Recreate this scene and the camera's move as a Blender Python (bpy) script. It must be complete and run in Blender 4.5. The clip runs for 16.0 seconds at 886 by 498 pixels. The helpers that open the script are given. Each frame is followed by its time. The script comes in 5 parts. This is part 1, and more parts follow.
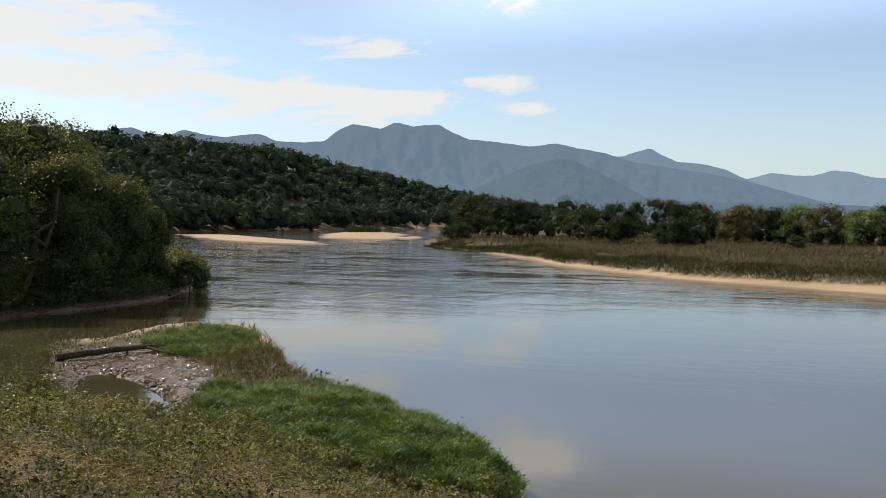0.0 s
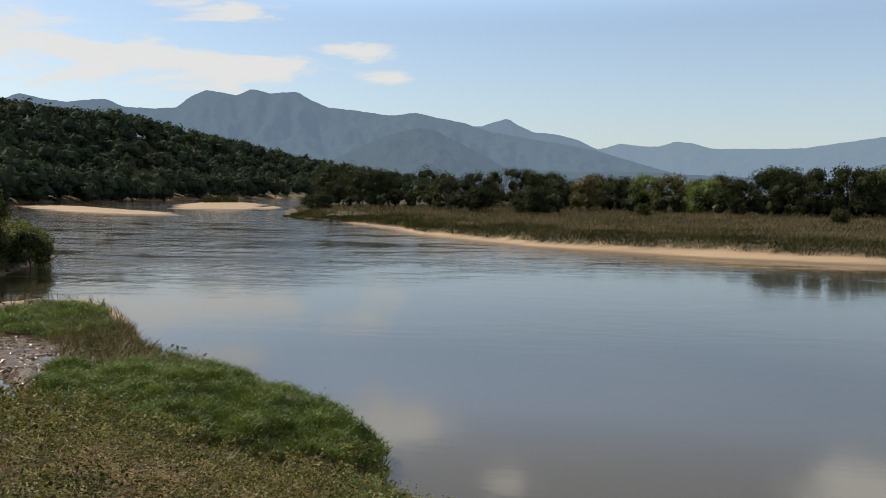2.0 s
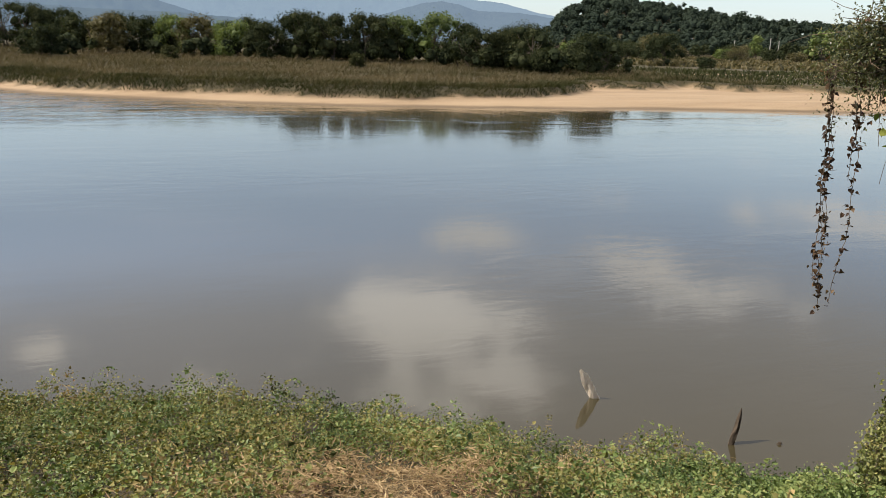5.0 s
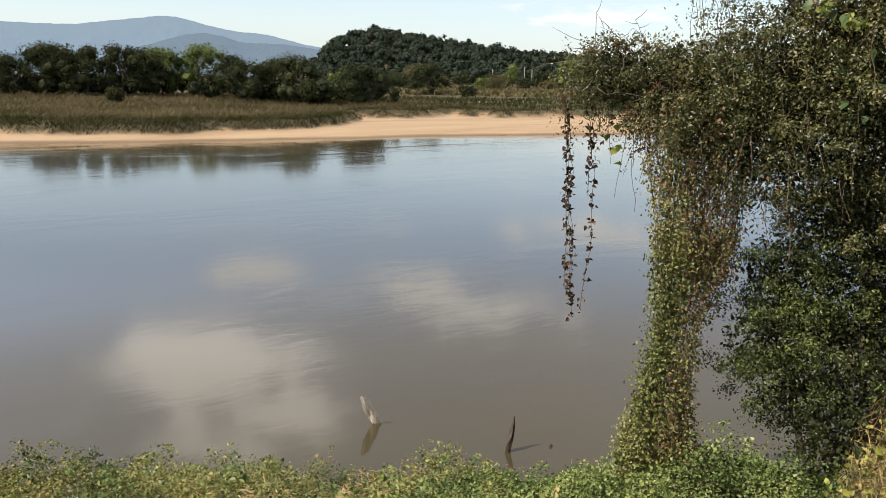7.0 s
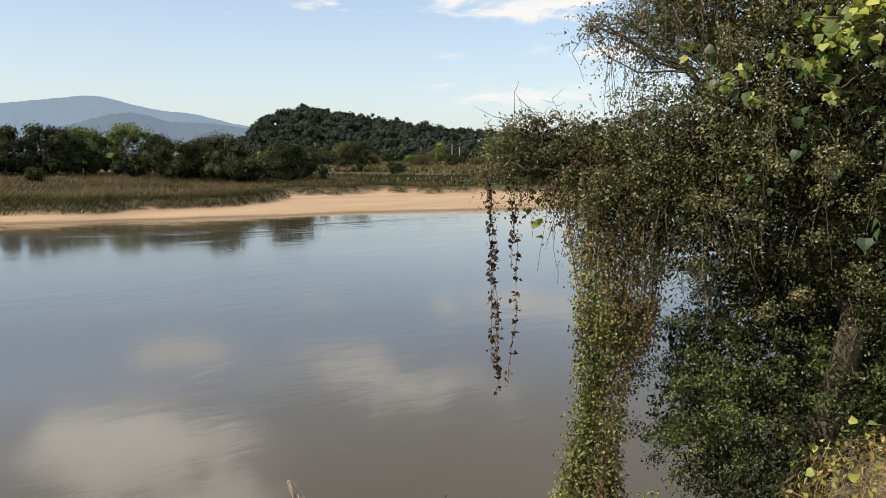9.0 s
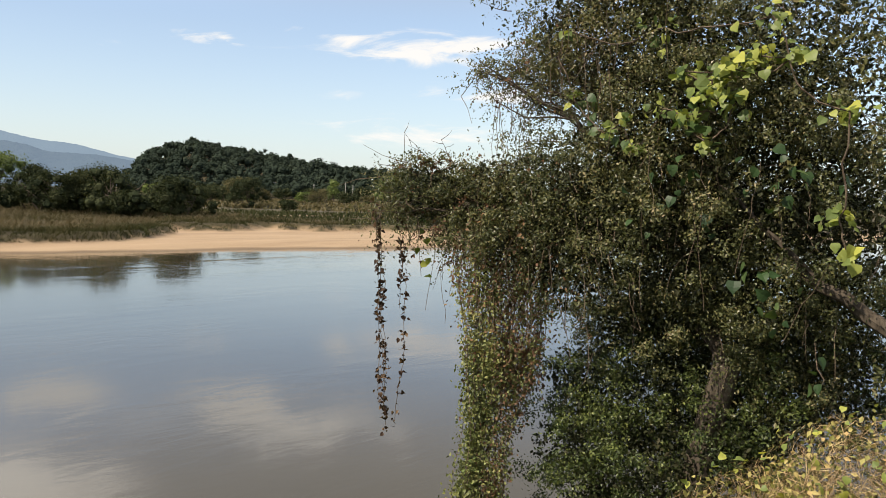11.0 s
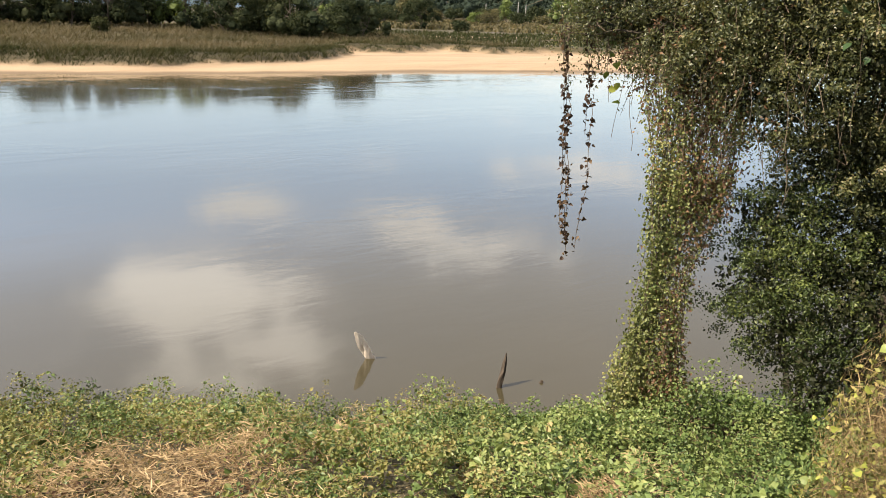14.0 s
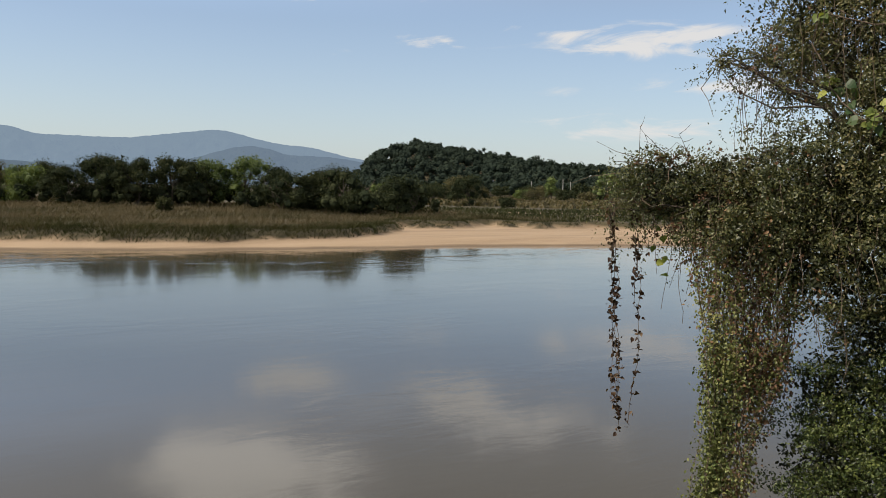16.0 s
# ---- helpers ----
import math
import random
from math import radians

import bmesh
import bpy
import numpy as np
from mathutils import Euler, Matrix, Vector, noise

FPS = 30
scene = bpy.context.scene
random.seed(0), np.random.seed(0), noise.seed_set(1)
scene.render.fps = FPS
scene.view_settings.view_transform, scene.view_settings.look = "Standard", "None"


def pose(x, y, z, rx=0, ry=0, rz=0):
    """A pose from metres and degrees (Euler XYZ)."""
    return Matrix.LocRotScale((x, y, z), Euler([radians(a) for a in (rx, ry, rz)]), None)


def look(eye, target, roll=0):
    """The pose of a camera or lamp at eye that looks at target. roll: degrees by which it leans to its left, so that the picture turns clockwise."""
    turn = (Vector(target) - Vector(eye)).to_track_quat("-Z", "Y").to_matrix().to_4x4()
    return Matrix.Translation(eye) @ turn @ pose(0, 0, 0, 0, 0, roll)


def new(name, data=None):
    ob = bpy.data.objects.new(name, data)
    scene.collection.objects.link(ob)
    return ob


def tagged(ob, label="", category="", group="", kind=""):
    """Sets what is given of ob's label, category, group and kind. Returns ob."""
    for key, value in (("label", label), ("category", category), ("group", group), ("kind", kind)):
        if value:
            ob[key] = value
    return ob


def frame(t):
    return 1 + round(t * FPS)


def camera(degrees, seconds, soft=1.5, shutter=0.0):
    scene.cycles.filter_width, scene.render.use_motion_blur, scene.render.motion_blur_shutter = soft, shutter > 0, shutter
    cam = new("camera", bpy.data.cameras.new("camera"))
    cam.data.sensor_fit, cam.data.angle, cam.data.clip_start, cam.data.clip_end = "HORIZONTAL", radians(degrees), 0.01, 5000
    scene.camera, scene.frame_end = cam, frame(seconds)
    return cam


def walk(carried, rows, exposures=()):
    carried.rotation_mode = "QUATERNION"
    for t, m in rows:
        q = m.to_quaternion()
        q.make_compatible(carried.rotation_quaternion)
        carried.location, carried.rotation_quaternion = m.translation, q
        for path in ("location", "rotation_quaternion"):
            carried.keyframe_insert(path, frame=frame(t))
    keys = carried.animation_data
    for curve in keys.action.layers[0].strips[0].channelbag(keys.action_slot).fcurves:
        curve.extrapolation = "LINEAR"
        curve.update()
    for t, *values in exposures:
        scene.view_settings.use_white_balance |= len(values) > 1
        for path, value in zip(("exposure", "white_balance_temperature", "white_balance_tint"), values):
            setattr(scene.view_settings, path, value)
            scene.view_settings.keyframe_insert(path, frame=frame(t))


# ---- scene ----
cam = camera(55.49, 16.0, soft=0.65)
# seconds, sideways sway in metres, yaw, pitch, roll
PATH = [
    (0.0, -0.360, 15.88, -2.06, -0.78),
    (0.5, -0.360, 17.37, -2.02, -0.74),
    (1.0, -0.360, 16.92, -2.29, -0.54),
    (1.5, -0.360, 12.79, -2.85, -0.48),
    (2.0, -0.350, 6.46, -4.02, -0.64),
    (2.5, -0.310, 0.00, -6.53, -0.57),
    (3.0, -0.290, -6.07, -8.90, -0.47),
    (3.5, -0.270, -12.28, -11.06, -0.97),
    (4.0, -0.260, -17.08, -12.71, -1.37),
    (4.5, -0.240, -20.17, -13.47, -1.39),
    (5.0, -0.220, -24.34, -13.81, -1.84),
    (5.2, -0.200, -26.29, -13.82, -1.84),
    (7.3, -0.040, -41.06, -10.95, -1.12),
    (7.5, -0.020, -41.91, -10.68, -1.12),
    (8.0, -0.005, -43.47, -9.95, -1.19),
    (8.5, 0.000, -43.95, -8.34, -1.01),
    (9.0, 0.000, -44.39, -6.20, -0.73),
    (9.5, 0.020, -46.55, -4.82, -1.06),
    (10.0, 0.030, -49.62, -4.18, -1.68),
    (10.2, 0.035, -50.82, -4.13, -1.68),
    (12.3, 0.050, -51.81, -3.05, -2.17),
    (12.5, 0.040, -49.66, -4.25, -2.17),
    (13.0, -0.040, -45.51, -11.46, -1.81),
    (13.5, -0.090, -42.61, -17.02, -2.38),
    (14.0, -0.130, -40.12, -15.63, -1.94),
    (14.5, -0.180, -39.19, -13.16, -2.12),
    (15.0, -0.190, -38.65, -10.47, -2.01),
    (15.5, -0.155, -38.09, -6.28, -1.37),
    (16.0, -0.140, -36.94, -4.02, -1.40),
]
EYE = 5.0
walk(cam, [(t, pose(0.82 * s, -0.57 * s, EYE, 90 + p, b, a)) for t, s, a, p, b in PATH],
     exposures=[(0.0, 0.3, 6950, 10), (1.5, 0.28, 6950, 10), (2.0, 0.14, 6950, 10), (2.5, 0.12, 6950, 10), (3.0, 0.14, 6900, 10), (3.5, 0.18, 6850, 10), (4.0, 0.48, 6900, 10), (5.0, 0.56, 7050, 11), (7.5, 0.66, 7300, 12), (8.5, 0.62, 7250, 12), (9.0, 0.48, 7250, 12), (10.0, 0.46, 7250, 12), (12.5, 0.66, 7300, 12), (13.0, 0.62, 7250, 12), (13.5, 1.14, 7400, 12), (14.5, 1.04, 7300, 12), (16.0, 0.12, 7000, 12)])

# ---------------------------------------------------------------- world and sun
SUN_AZ, SUN_EL = 72.0, 46.0          # degrees: to the left of +y, above the horizon
SKY, SUN = 0.098, 5.0


class Nodes:
    """Short-hand for building node trees."""

    def __init__(self, tree):
        self.t = tree
        tree.nodes.clear()

    def put(self, kind, **links):
        n = self.t.nodes.new(kind)
        for k, v in links.items():
            key = int(k[1:]) if k[0] == "i" and k[1:].isdigit() else k.replace("_", " ")
            self.plug(v, n.inputs[key])
        return n

    def plug(self, v, socket):
        if isinstance(v, bpy.types.Node):
            v = v.outputs[0]
        if isinstance(v, bpy.types.NodeSocket):
            self.t.links.new(v, socket)
        else:
            socket.default_value = v

    def m(self, op, a, b=0.0, c=0.0, clamp=False):
        n = self.put("ShaderNodeMath", i0=a, i1=b, i2=c)
        n.operation, n.use_clamp = op, clamp
        return n.outputs[0]

    def mix(self, f, a, b):
        n = self.put("ShaderNodeMix")
        n.data_type = "RGBA"
        self.plug(f, n.inputs[0])
        self.plug(a, n.inputs[6])
        self.plug(b, n.inputs[7])
        return n.outputs[2]

    def ramp(self, f, stops):
        n = self.put("ShaderNodeValToRGB", i0=f)
        els = n.color_ramp.elements
        while len(els) < len(stops):
            els.new(0.5)
        for e, (p, c) in zip(els, stops):
            e.position, e.color = p, (*c, 1) if len(c) == 3 else c
        return n.outputs[0]

    def smooth(self, v, lo, hi):
        n = self.put("ShaderNodeMapRange", i0=v, i1=lo, i2=hi, i3=0.0, i4=1.0)
        n.interpolation_type = "SMOOTHSTEP"
        return n.outputs[0]

    def noise(self, vec, scale, detail=4.0, rough=0.55, warp=0.0):
        n = self.put("ShaderNodeTexNoise", Scale=scale, Detail=detail, Roughness=rough, Distortion=warp)
        self.plug(vec, n.inputs["Vector"])
        return n.outputs[0]


def build_world():
    w = bpy.data.worlds.new("sky")
    scene.world = w
    w.use_nodes = True
    N = Nodes(w.node_tree)
    sky = N.put("ShaderNodeTexSky")
    sky.sky_type, sky.sun_disc = "NISHITA", False
    sky.sun_elevation, sky.sun_rotation = radians(SUN_EL), radians(-SUN_AZ)
    sky.air_density, sky.dust_density, sky.ozone_density = 1.0, 1.1, 1.2
    way = N.put("ShaderNodeTexCoord").outputs["Generated"]
    xyz = N.put("ShaderNodeSeparateXYZ", i0=way)
    az = N.m("MULTIPLY", N.m("ARCTAN2", N.m("MULTIPLY", xyz.outputs[0], -1.0), xyz.outputs[1]), 57.2958)
    el = N.m("MULTIPLY", N.m("ARCSINE", xyz.outputs[2]), 57.2958)
    # fair-weather cloud banks: bearing, height, half widths, thickness
    banks = [(41, 11.9, 7, 0.9, 0.8), (36, 12.8, 7, 0.55, 0.7), (38, 10.3, 8, 0.8, 0.75), (39, 8.3, 12, 1.2, 1.0), (27, 8.4, 5, 0.8, 0.85), (21.5, 11.2, 4.5, 0.75, 0.9), (19.5, 7.7, 6, 0.9, 0.85), (28, 6.4, 9, 0.8, 0.6), (14, 15.5, 11, 2.2, 0.55),
             (12.8, 9.1, 3.2, 0.7, 0.7), (10.2, 7.4, 2.2, 0.6, 0.6), (70, 14, 20, 8, 1.0), (-50.5, 9.9, 6.5, 1.1, 0.82), (-42.5, 10.6, 2.6, 0.5, 0.5), (-36.5, 9.8, 3.4, 0.45, 0.55), (-54, 7.2, 5, 0.7, 0.68), (-44.5, 6.7, 1.8, 0.5, 0.45), (-44, 5.3, 5, 0.6, 0.3),
             (-30, 8.7, 1.8, 0.6, 0.35), (-50, 4.2, 10, 1.4, 0.42), (-23.5, 18.2, 6.5, 2.6, 1.0), (-27, 22.5, 6, 3, 0.7), (-27, 12.9, 4, 0.9, 0.95),
             (-37, 13.6, 4.5, 1.5, 0.55), (-43, 15.6, 7, 1.6, 0.7), (-20, 24, 34, 7, 0.15), (2, 19.4, 2.0, 1.2, 0.8), (-8, 23, 2.2, 1.4, 0.8), (9.5, 16, 2.4, 1.5, 0.6)]
    total = 0.0
    for a, e, sa, se, k in banks:
        u = N.m("MULTIPLY", N.m("SUBTRACT", az, float(a)), 1.0 / sa)
        v = N.m("MULTIPLY", N.m("SUBTRACT", el, float(e)), 1.0 / se)
        q = N.m("ADD", N.m("MULTIPLY", u, u), N.m("MULTIPLY", v, v))
        total = N.m("ADD", N.m("MULTIPLY", N.m("EXPONENT", N.m("MULTIPLY", q, -1.0)), k), total)
    flat = N.put("ShaderNodeCombineXYZ", i0=N.m("MULTIPLY", az, 0.17), i1=N.m("ADD", N.m("MULTIPLY", el, 0.75), N.m("MULTIPLY", az, 0.03)), i2=3.0)
    soft = N.noise(flat, 1.0, 8.0, 0.6, 0.7)
    spread = N.m("ADD", 0.3, N.m("MULTIPLY", total, 1.4))
    spread = N.m("MINIMUM", spread, 1.0)
    amount = N.m("ADD", total, N.m("MULTIPLY", N.m("MULTIPLY", N.m("SUBTRACT", soft, 0.5), 2.9), spread))
    cover = N.smooth(amount, 0.28, 0.88)
    # pale haze near the horizon
    haze = N.m("EXPONENT", N.m("MULTIPLY", N.m("ABSOLUTE", el), -0.11))
    lift = N.put("ShaderNodeVectorMath", i0=sky, i1=(1.03, 1.17, 1.35))
    lift.operation = "MULTIPLY"
    sky = lift.outputs[0]
    base = N.mix(N.m("ADD", 0.05, N.m("MULTIPLY", haze, 0.5)), sky, (6.1, 7.0, 7.8, 1))
    # added lift in the high sky, to brighten its reflection in the water
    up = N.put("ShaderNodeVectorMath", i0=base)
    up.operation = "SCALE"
    reflect_lift = N.m("MULTIPLY", N.smooth(az, -50.0, -5.0), N.m("SUBTRACT", 0.75, N.m("MULTIPLY", N.smooth(az, 12.0, 28.0), 0.75)))
    N.plug(N.m("ADD", 1.0, N.m("MULTIPLY", N.smooth(el, 10.5, 16.0), reflect_lift)), up.inputs["Scale"])
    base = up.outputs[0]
    # added grey mixed into the high sky to take blue out of the reflection
    base = N.mix(N.m("MULTIPLY", N.smooth(el, 11.0, 19.0), 0.6), base, (4.9, 4.75, 4.45, 1))
    # clouds above the view brightened so that their reflection shows in the water
    glow = N.m("ADD", 1.0, N.m("MULTIPLY", N.smooth(el, 12.5, 18.0), 0.75))
    white = N.put("ShaderNodeVectorMath", i0=(7.0, 7.2, 7.4))
    white.operation = "SCALE"
    N.plug(glow, white.inputs["Scale"])
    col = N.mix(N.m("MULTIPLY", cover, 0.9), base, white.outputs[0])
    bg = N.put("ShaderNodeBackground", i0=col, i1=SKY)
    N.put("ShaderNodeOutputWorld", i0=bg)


build_world()
sun_data = bpy.data.lights.new("sun", "SUN")
sun_data.energy, sun_data.angle, sun_data.color = SUN, radians(0.55), (1.0, 0.94, 0.84)
sun = new("sun", sun_data)
sa, se = radians(SUN_AZ), radians(SUN_EL)
sun.matrix_basis = look((-math.sin(sa) * math.cos(se) * 60, math.cos(sa) * math.cos(se) * 60, math.sin(se) * 60), (0, 0, 0))

# ---------------------------------------------------------------- materials
def material(name):
    mt = bpy.data.materials.new(name)
    mt.use_nodes = True
    return mt, Nodes(mt.node_tree)


def surface(N, color, rough=0.8, bump=None, strength=0.3, dist=0.02, spec=0.3, normal=None):
    p = N.put("ShaderNodeBsdfPrincipled", Base_Color=color, Roughness=rough)
    p.inputs["Specular IOR Level"].default_value = spec
    if bump is not None:
        b = N.put("ShaderNodeBump", Strength=strength, Distance=dist, Height=bump)
        N.plug(b.outputs[0], p.inputs["Normal"])
    N.put("ShaderNodeOutputMaterial", i0=p)
    return p


def position(N):
    return N.put("ShaderNodeNewGeometry").outputs["Position"]


def foliage(name, stops, clear=0.35, patch=0.25, rough=0.55, tint=(1.25, 1.2, 0.55), spec=0.25, single=False, own=0.65, wide=1.0):
    """Leaves: each island its own tone, patches of tone over metres, light let through."""
    mt, N = material(name)
    g = N.put("ShaderNodeNewGeometry")
    rnd = N.put("ShaderNodeObjectInfo").outputs["Random"] if single else g.outputs["Random Per Island"]
    big = N.noise(g.outputs["Position"], patch, 3.0)
    f = N.m("ADD", N.m("MULTIPLY", rnd, own), N.m("MULTIPLY", N.m("SUBTRACT", big, 0.5 - 0.5 * (0.36 + 0.64 - own) / wide), wide), clamp=True)
    col = N.ramp(f, stops)
    p = N.put("ShaderNodeBsdfPrincipled", Base_Color=col, Roughness=rough)
    p.inputs["Specular IOR Level"].default_value = spec
    thru = N.put("ShaderNodeMix")
    thru.data_type, thru.blend_type = "RGBA", "MULTIPLY"
    thru.inputs[0].default_value = 1.0
    N.plug(col, thru.inputs[6])
    thru.inputs[7].default_value = (*tint, 1)
    tr = N.put("ShaderNodeBsdfTranslucent", i0=thru.outputs[2])
    mixer = N.put("ShaderNodeMixShader", i0=clear, i1=p, i2=tr)
    N.put("ShaderNodeOutputMaterial", i0=mixer)
    return mt


def bark(name, a, b, scale=14.0):
    mt, N = material(name)
    pos = position(N)
    st = N.put("ShaderNodeMapping", Vector=pos, Scale=(1.0, 1.0, 0.18))
    n = N.noise(st, scale, 6.0, 0.65)
    surface(N, N.ramp(n, [(0.3, a), (0.7, b)]), 0.9, n, 0.6, 0.02, 0.15)
    return mt


def plain(name, a, b, scale=3.0, rough=0.8, bump=0.2, metal=0.0):
    mt, N = material(name)
    pos = position(N)
    n = N.noise(pos, scale, 5.0, 0.6)
    fine = N.noise(pos, scale * 9, 3.0, 0.6)
    f = N.m("ADD", N.m("MULTIPLY", n, 0.7), N.m("MULTIPLY", fine, 0.3))
    p = surface(N, N.ramp(f, [(0.32, a), (0.68, b)]), rough, fine, bump, 0.02)
    p.inputs["Metallic"].default_value = metal
    return mt


def ground_material():
    mt, N = material("ground_mat")
    pos = position(N)
    sandy = N.put("ShaderNodeAttribute")
    sandy.attribute_name = "sand"
    muddy = N.put("ShaderNodeAttribute")
    muddy.attribute_name = "mud"
    n1, n2, n3 = N.noise(pos, 0.35, 5.0), N.noise(pos, 5.0, 5.0, 0.65), N.noise(pos, 40.0, 4.0, 0.7)
    streak = N.noise(N.put("ShaderNodeMapping", Vector=pos, Scale=(0.05, 0.5, 2.0), Rotation=(0, 0, -0.25)), 1.0, 4.0)
    soil = N.ramp(N.m("ADD", N.m("MULTIPLY", n1, 0.5), N.m("MULTIPLY", n2, 0.5)),
                  [(0.3, (0.022, 0.018, 0.010)), (0.5, (0.055, 0.045, 0.022)), (0.72, (0.10, 0.08, 0.04))])
    sand = N.ramp(N.m("ADD", N.m("MULTIPLY", streak, 0.6), N.m("MULTIPLY", n3, 0.4)),
                  [(0.3, (0.215, 0.15, 0.092)), (0.5, (0.295, 0.212, 0.135)), (0.72, (0.375, 0.28, 0.185))])
    z = N.put("ShaderNodeSeparateXYZ", i0=pos).outputs[2]
    wet = N.smooth(N.m("ADD", z, N.m("MULTIPLY", N.m("SUBTRACT", n1, 0.5), 0.12)), 0.16, 0.02)
    sand = N.mix(wet, sand, (0.13, 0.09, 0.056, 1))
    mud = N.ramp(n2, [(0.35, (0.035, 0.022, 0.014)), (0.65, (0.10, 0.068, 0.045))])
    col = N.mix(sandy.outputs["Fac"], soil, sand)
    col = N.mix(muddy.outputs["Fac"], col, mud)
    rough = N.m("SUBTRACT", 0.92, N.m("MULTIPLY", muddy.outputs["Fac"], N.m("MULTIPLY", N.smooth(N.noise(pos, 2.6, 6.0, 0.7), 0.40, 0.52), 0.8)), clamp=True)
    h = N.m("ADD", N.m("MULTIPLY", n2, 0.8), N.m("MULTIPLY", n3, 0.2))
    h = N.m("MULTIPLY", h, N.m("SUBTRACT", 1.0, N.m("MULTIPLY", muddy.outputs["Fac"], 0.8)))
    surface(N, col, rough, h, 0.5, 0.08, 0.4)
    return mt


def water_material():
    mt, N = material("water_mat")
    pos = position(N)
    xyz = N.put("ShaderNodeSeparateXYZ", i0=pos)
    x, y = xyz.outputs[0], xyz.outputs[1]
    # the current runs fast and rough upstream, slack along the near bank
    fast = N.smooth(N.m("ADD", y, N.m("MULTIPLY", x, -0.55)), 40.0, 85.0)
    big = N.noise(N.put("ShaderNodeMapping", Vector=pos, Scale=(0.05, 0.12, 1.0), Rotation=(0, 0, 0.5)), 1.0, 3.0, 0.5, 0.8)
    breeze = N.smooth(big, 0.46, 0.66)
    rip = N.noise(N.put("ShaderNodeMapping", Vector=pos, Scale=(0.55, 1.5, 1.0), Rotation=(0, 0, 0.35)), 1.0, 5.0, 0.6, 0.5)
    fine = N.noise(N.put("ShaderNodeMapping", Vector=pos, Scale=(2.2, 5.0, 1.0), Rotation=(0, 0, -0.2)), 1.0, 3.0, 0.6, 0.3)
    swell = N.noise(N.put("ShaderNodeMapping", Vector=pos, Scale=(0.12, 0.3, 1.0), Rotation=(0, 0, 0.6)), 1.0, 2.0)
    boil = N.noise(N.put("ShaderNodeMapping", Vector=pos, Scale=(0.045, 0.20, 1.0), Rotation=(0, 0, 0.55)), 1.0, 6.0, 0.65, 0.8)
    riffle = N.noise(N.put("ShaderNodeMapping", Vector=pos, Scale=(0.16, 0.6, 1.0), Rotation=(0, 0, 0.45)), 1.0, 4.0, 0.6, 0.4)
    patch = N.smooth(N.m("ADD", N.m("MULTIPLY", boil, 0.65), N.m("MULTIPLY", riffle, 0.35)), 0.46, 0.57)
    amp = N.m("ADD", N.m("ADD", 0.06, N.m("MULTIPLY", breeze, 0.22)), N.m("MULTIPLY", fast, N.m("ADD", 0.08, N.m("MULTIPLY", patch, 0.55))))
    h = N.m("ADD", N.m("MULTIPLY", rip, amp), N.m("MULTIPLY", fine, N.m("MULTIPLY", amp, 0.16)))
    h = N.m("ADD", h, N.m("MULTIPLY", swell, 0.14))
    # broken wavelets in the riffle and under the far bank
    glint = N.noise(N.put("ShaderNodeMapping", Vector=pos, Scale=(0.75, 0.22, 1.0), Rotation=(0, 0, -0.3)), 1.0, 3.0, 0.6, 0.6)
    shelf = N.smooth(N.m("ADD", y, N.m("MULTIPLY", x, 0.32)), 42.0, 66.0)
    chop = N.m("ADD", N.m("MULTIPLY", fast, N.m("ADD", 0.5, N.m("MULTIPLY", patch, 1.9))), N.m("MULTIPLY", shelf, N.m("ADD", 0.3, N.m("MULTIPLY", breeze, 0.7))))
    h = N.m("ADD", h, N.m("MULTIPLY", glint, chop))
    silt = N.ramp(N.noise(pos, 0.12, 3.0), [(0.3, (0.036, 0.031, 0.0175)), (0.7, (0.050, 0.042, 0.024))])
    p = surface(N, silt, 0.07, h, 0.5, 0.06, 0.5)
    # IOR above water's 1.33, for a stronger reflection of the sky
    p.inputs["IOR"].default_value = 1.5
    return mt


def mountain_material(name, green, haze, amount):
    """Wooded slopes far off; the kilometres of bright air are painted in as emission."""
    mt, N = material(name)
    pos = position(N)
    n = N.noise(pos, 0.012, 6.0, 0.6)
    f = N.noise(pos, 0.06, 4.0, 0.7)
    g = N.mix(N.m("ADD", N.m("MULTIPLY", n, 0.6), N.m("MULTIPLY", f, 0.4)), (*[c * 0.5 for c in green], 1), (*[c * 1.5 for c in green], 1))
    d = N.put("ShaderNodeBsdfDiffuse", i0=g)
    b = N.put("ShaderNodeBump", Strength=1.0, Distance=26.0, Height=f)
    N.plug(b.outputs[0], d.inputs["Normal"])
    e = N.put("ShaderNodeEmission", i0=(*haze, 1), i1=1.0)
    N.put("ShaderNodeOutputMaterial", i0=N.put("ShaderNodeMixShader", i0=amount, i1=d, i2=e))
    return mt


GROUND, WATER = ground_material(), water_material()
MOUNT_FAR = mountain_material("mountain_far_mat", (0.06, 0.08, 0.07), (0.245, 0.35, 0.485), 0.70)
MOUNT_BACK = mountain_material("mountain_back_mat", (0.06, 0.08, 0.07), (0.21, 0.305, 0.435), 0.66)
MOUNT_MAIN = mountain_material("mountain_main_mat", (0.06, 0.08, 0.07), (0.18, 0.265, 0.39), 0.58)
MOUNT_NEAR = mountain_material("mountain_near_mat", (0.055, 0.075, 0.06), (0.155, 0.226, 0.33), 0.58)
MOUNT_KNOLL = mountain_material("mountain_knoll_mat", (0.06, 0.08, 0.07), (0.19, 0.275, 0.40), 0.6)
# wood colours tinted bluish grey in place of haze over the distance
WOOD_L = foliage("wood_leaf_shade", [(0.1, (0.0208, 0.0312, 0.0234)), (0.55, (0.0416, 0.0585, 0.039)), (0.95, (0.0806, 0.0988, 0.0546))], 0.12, 0.05, 0.85, spec=0.03, own=0.35, wide=1.3)
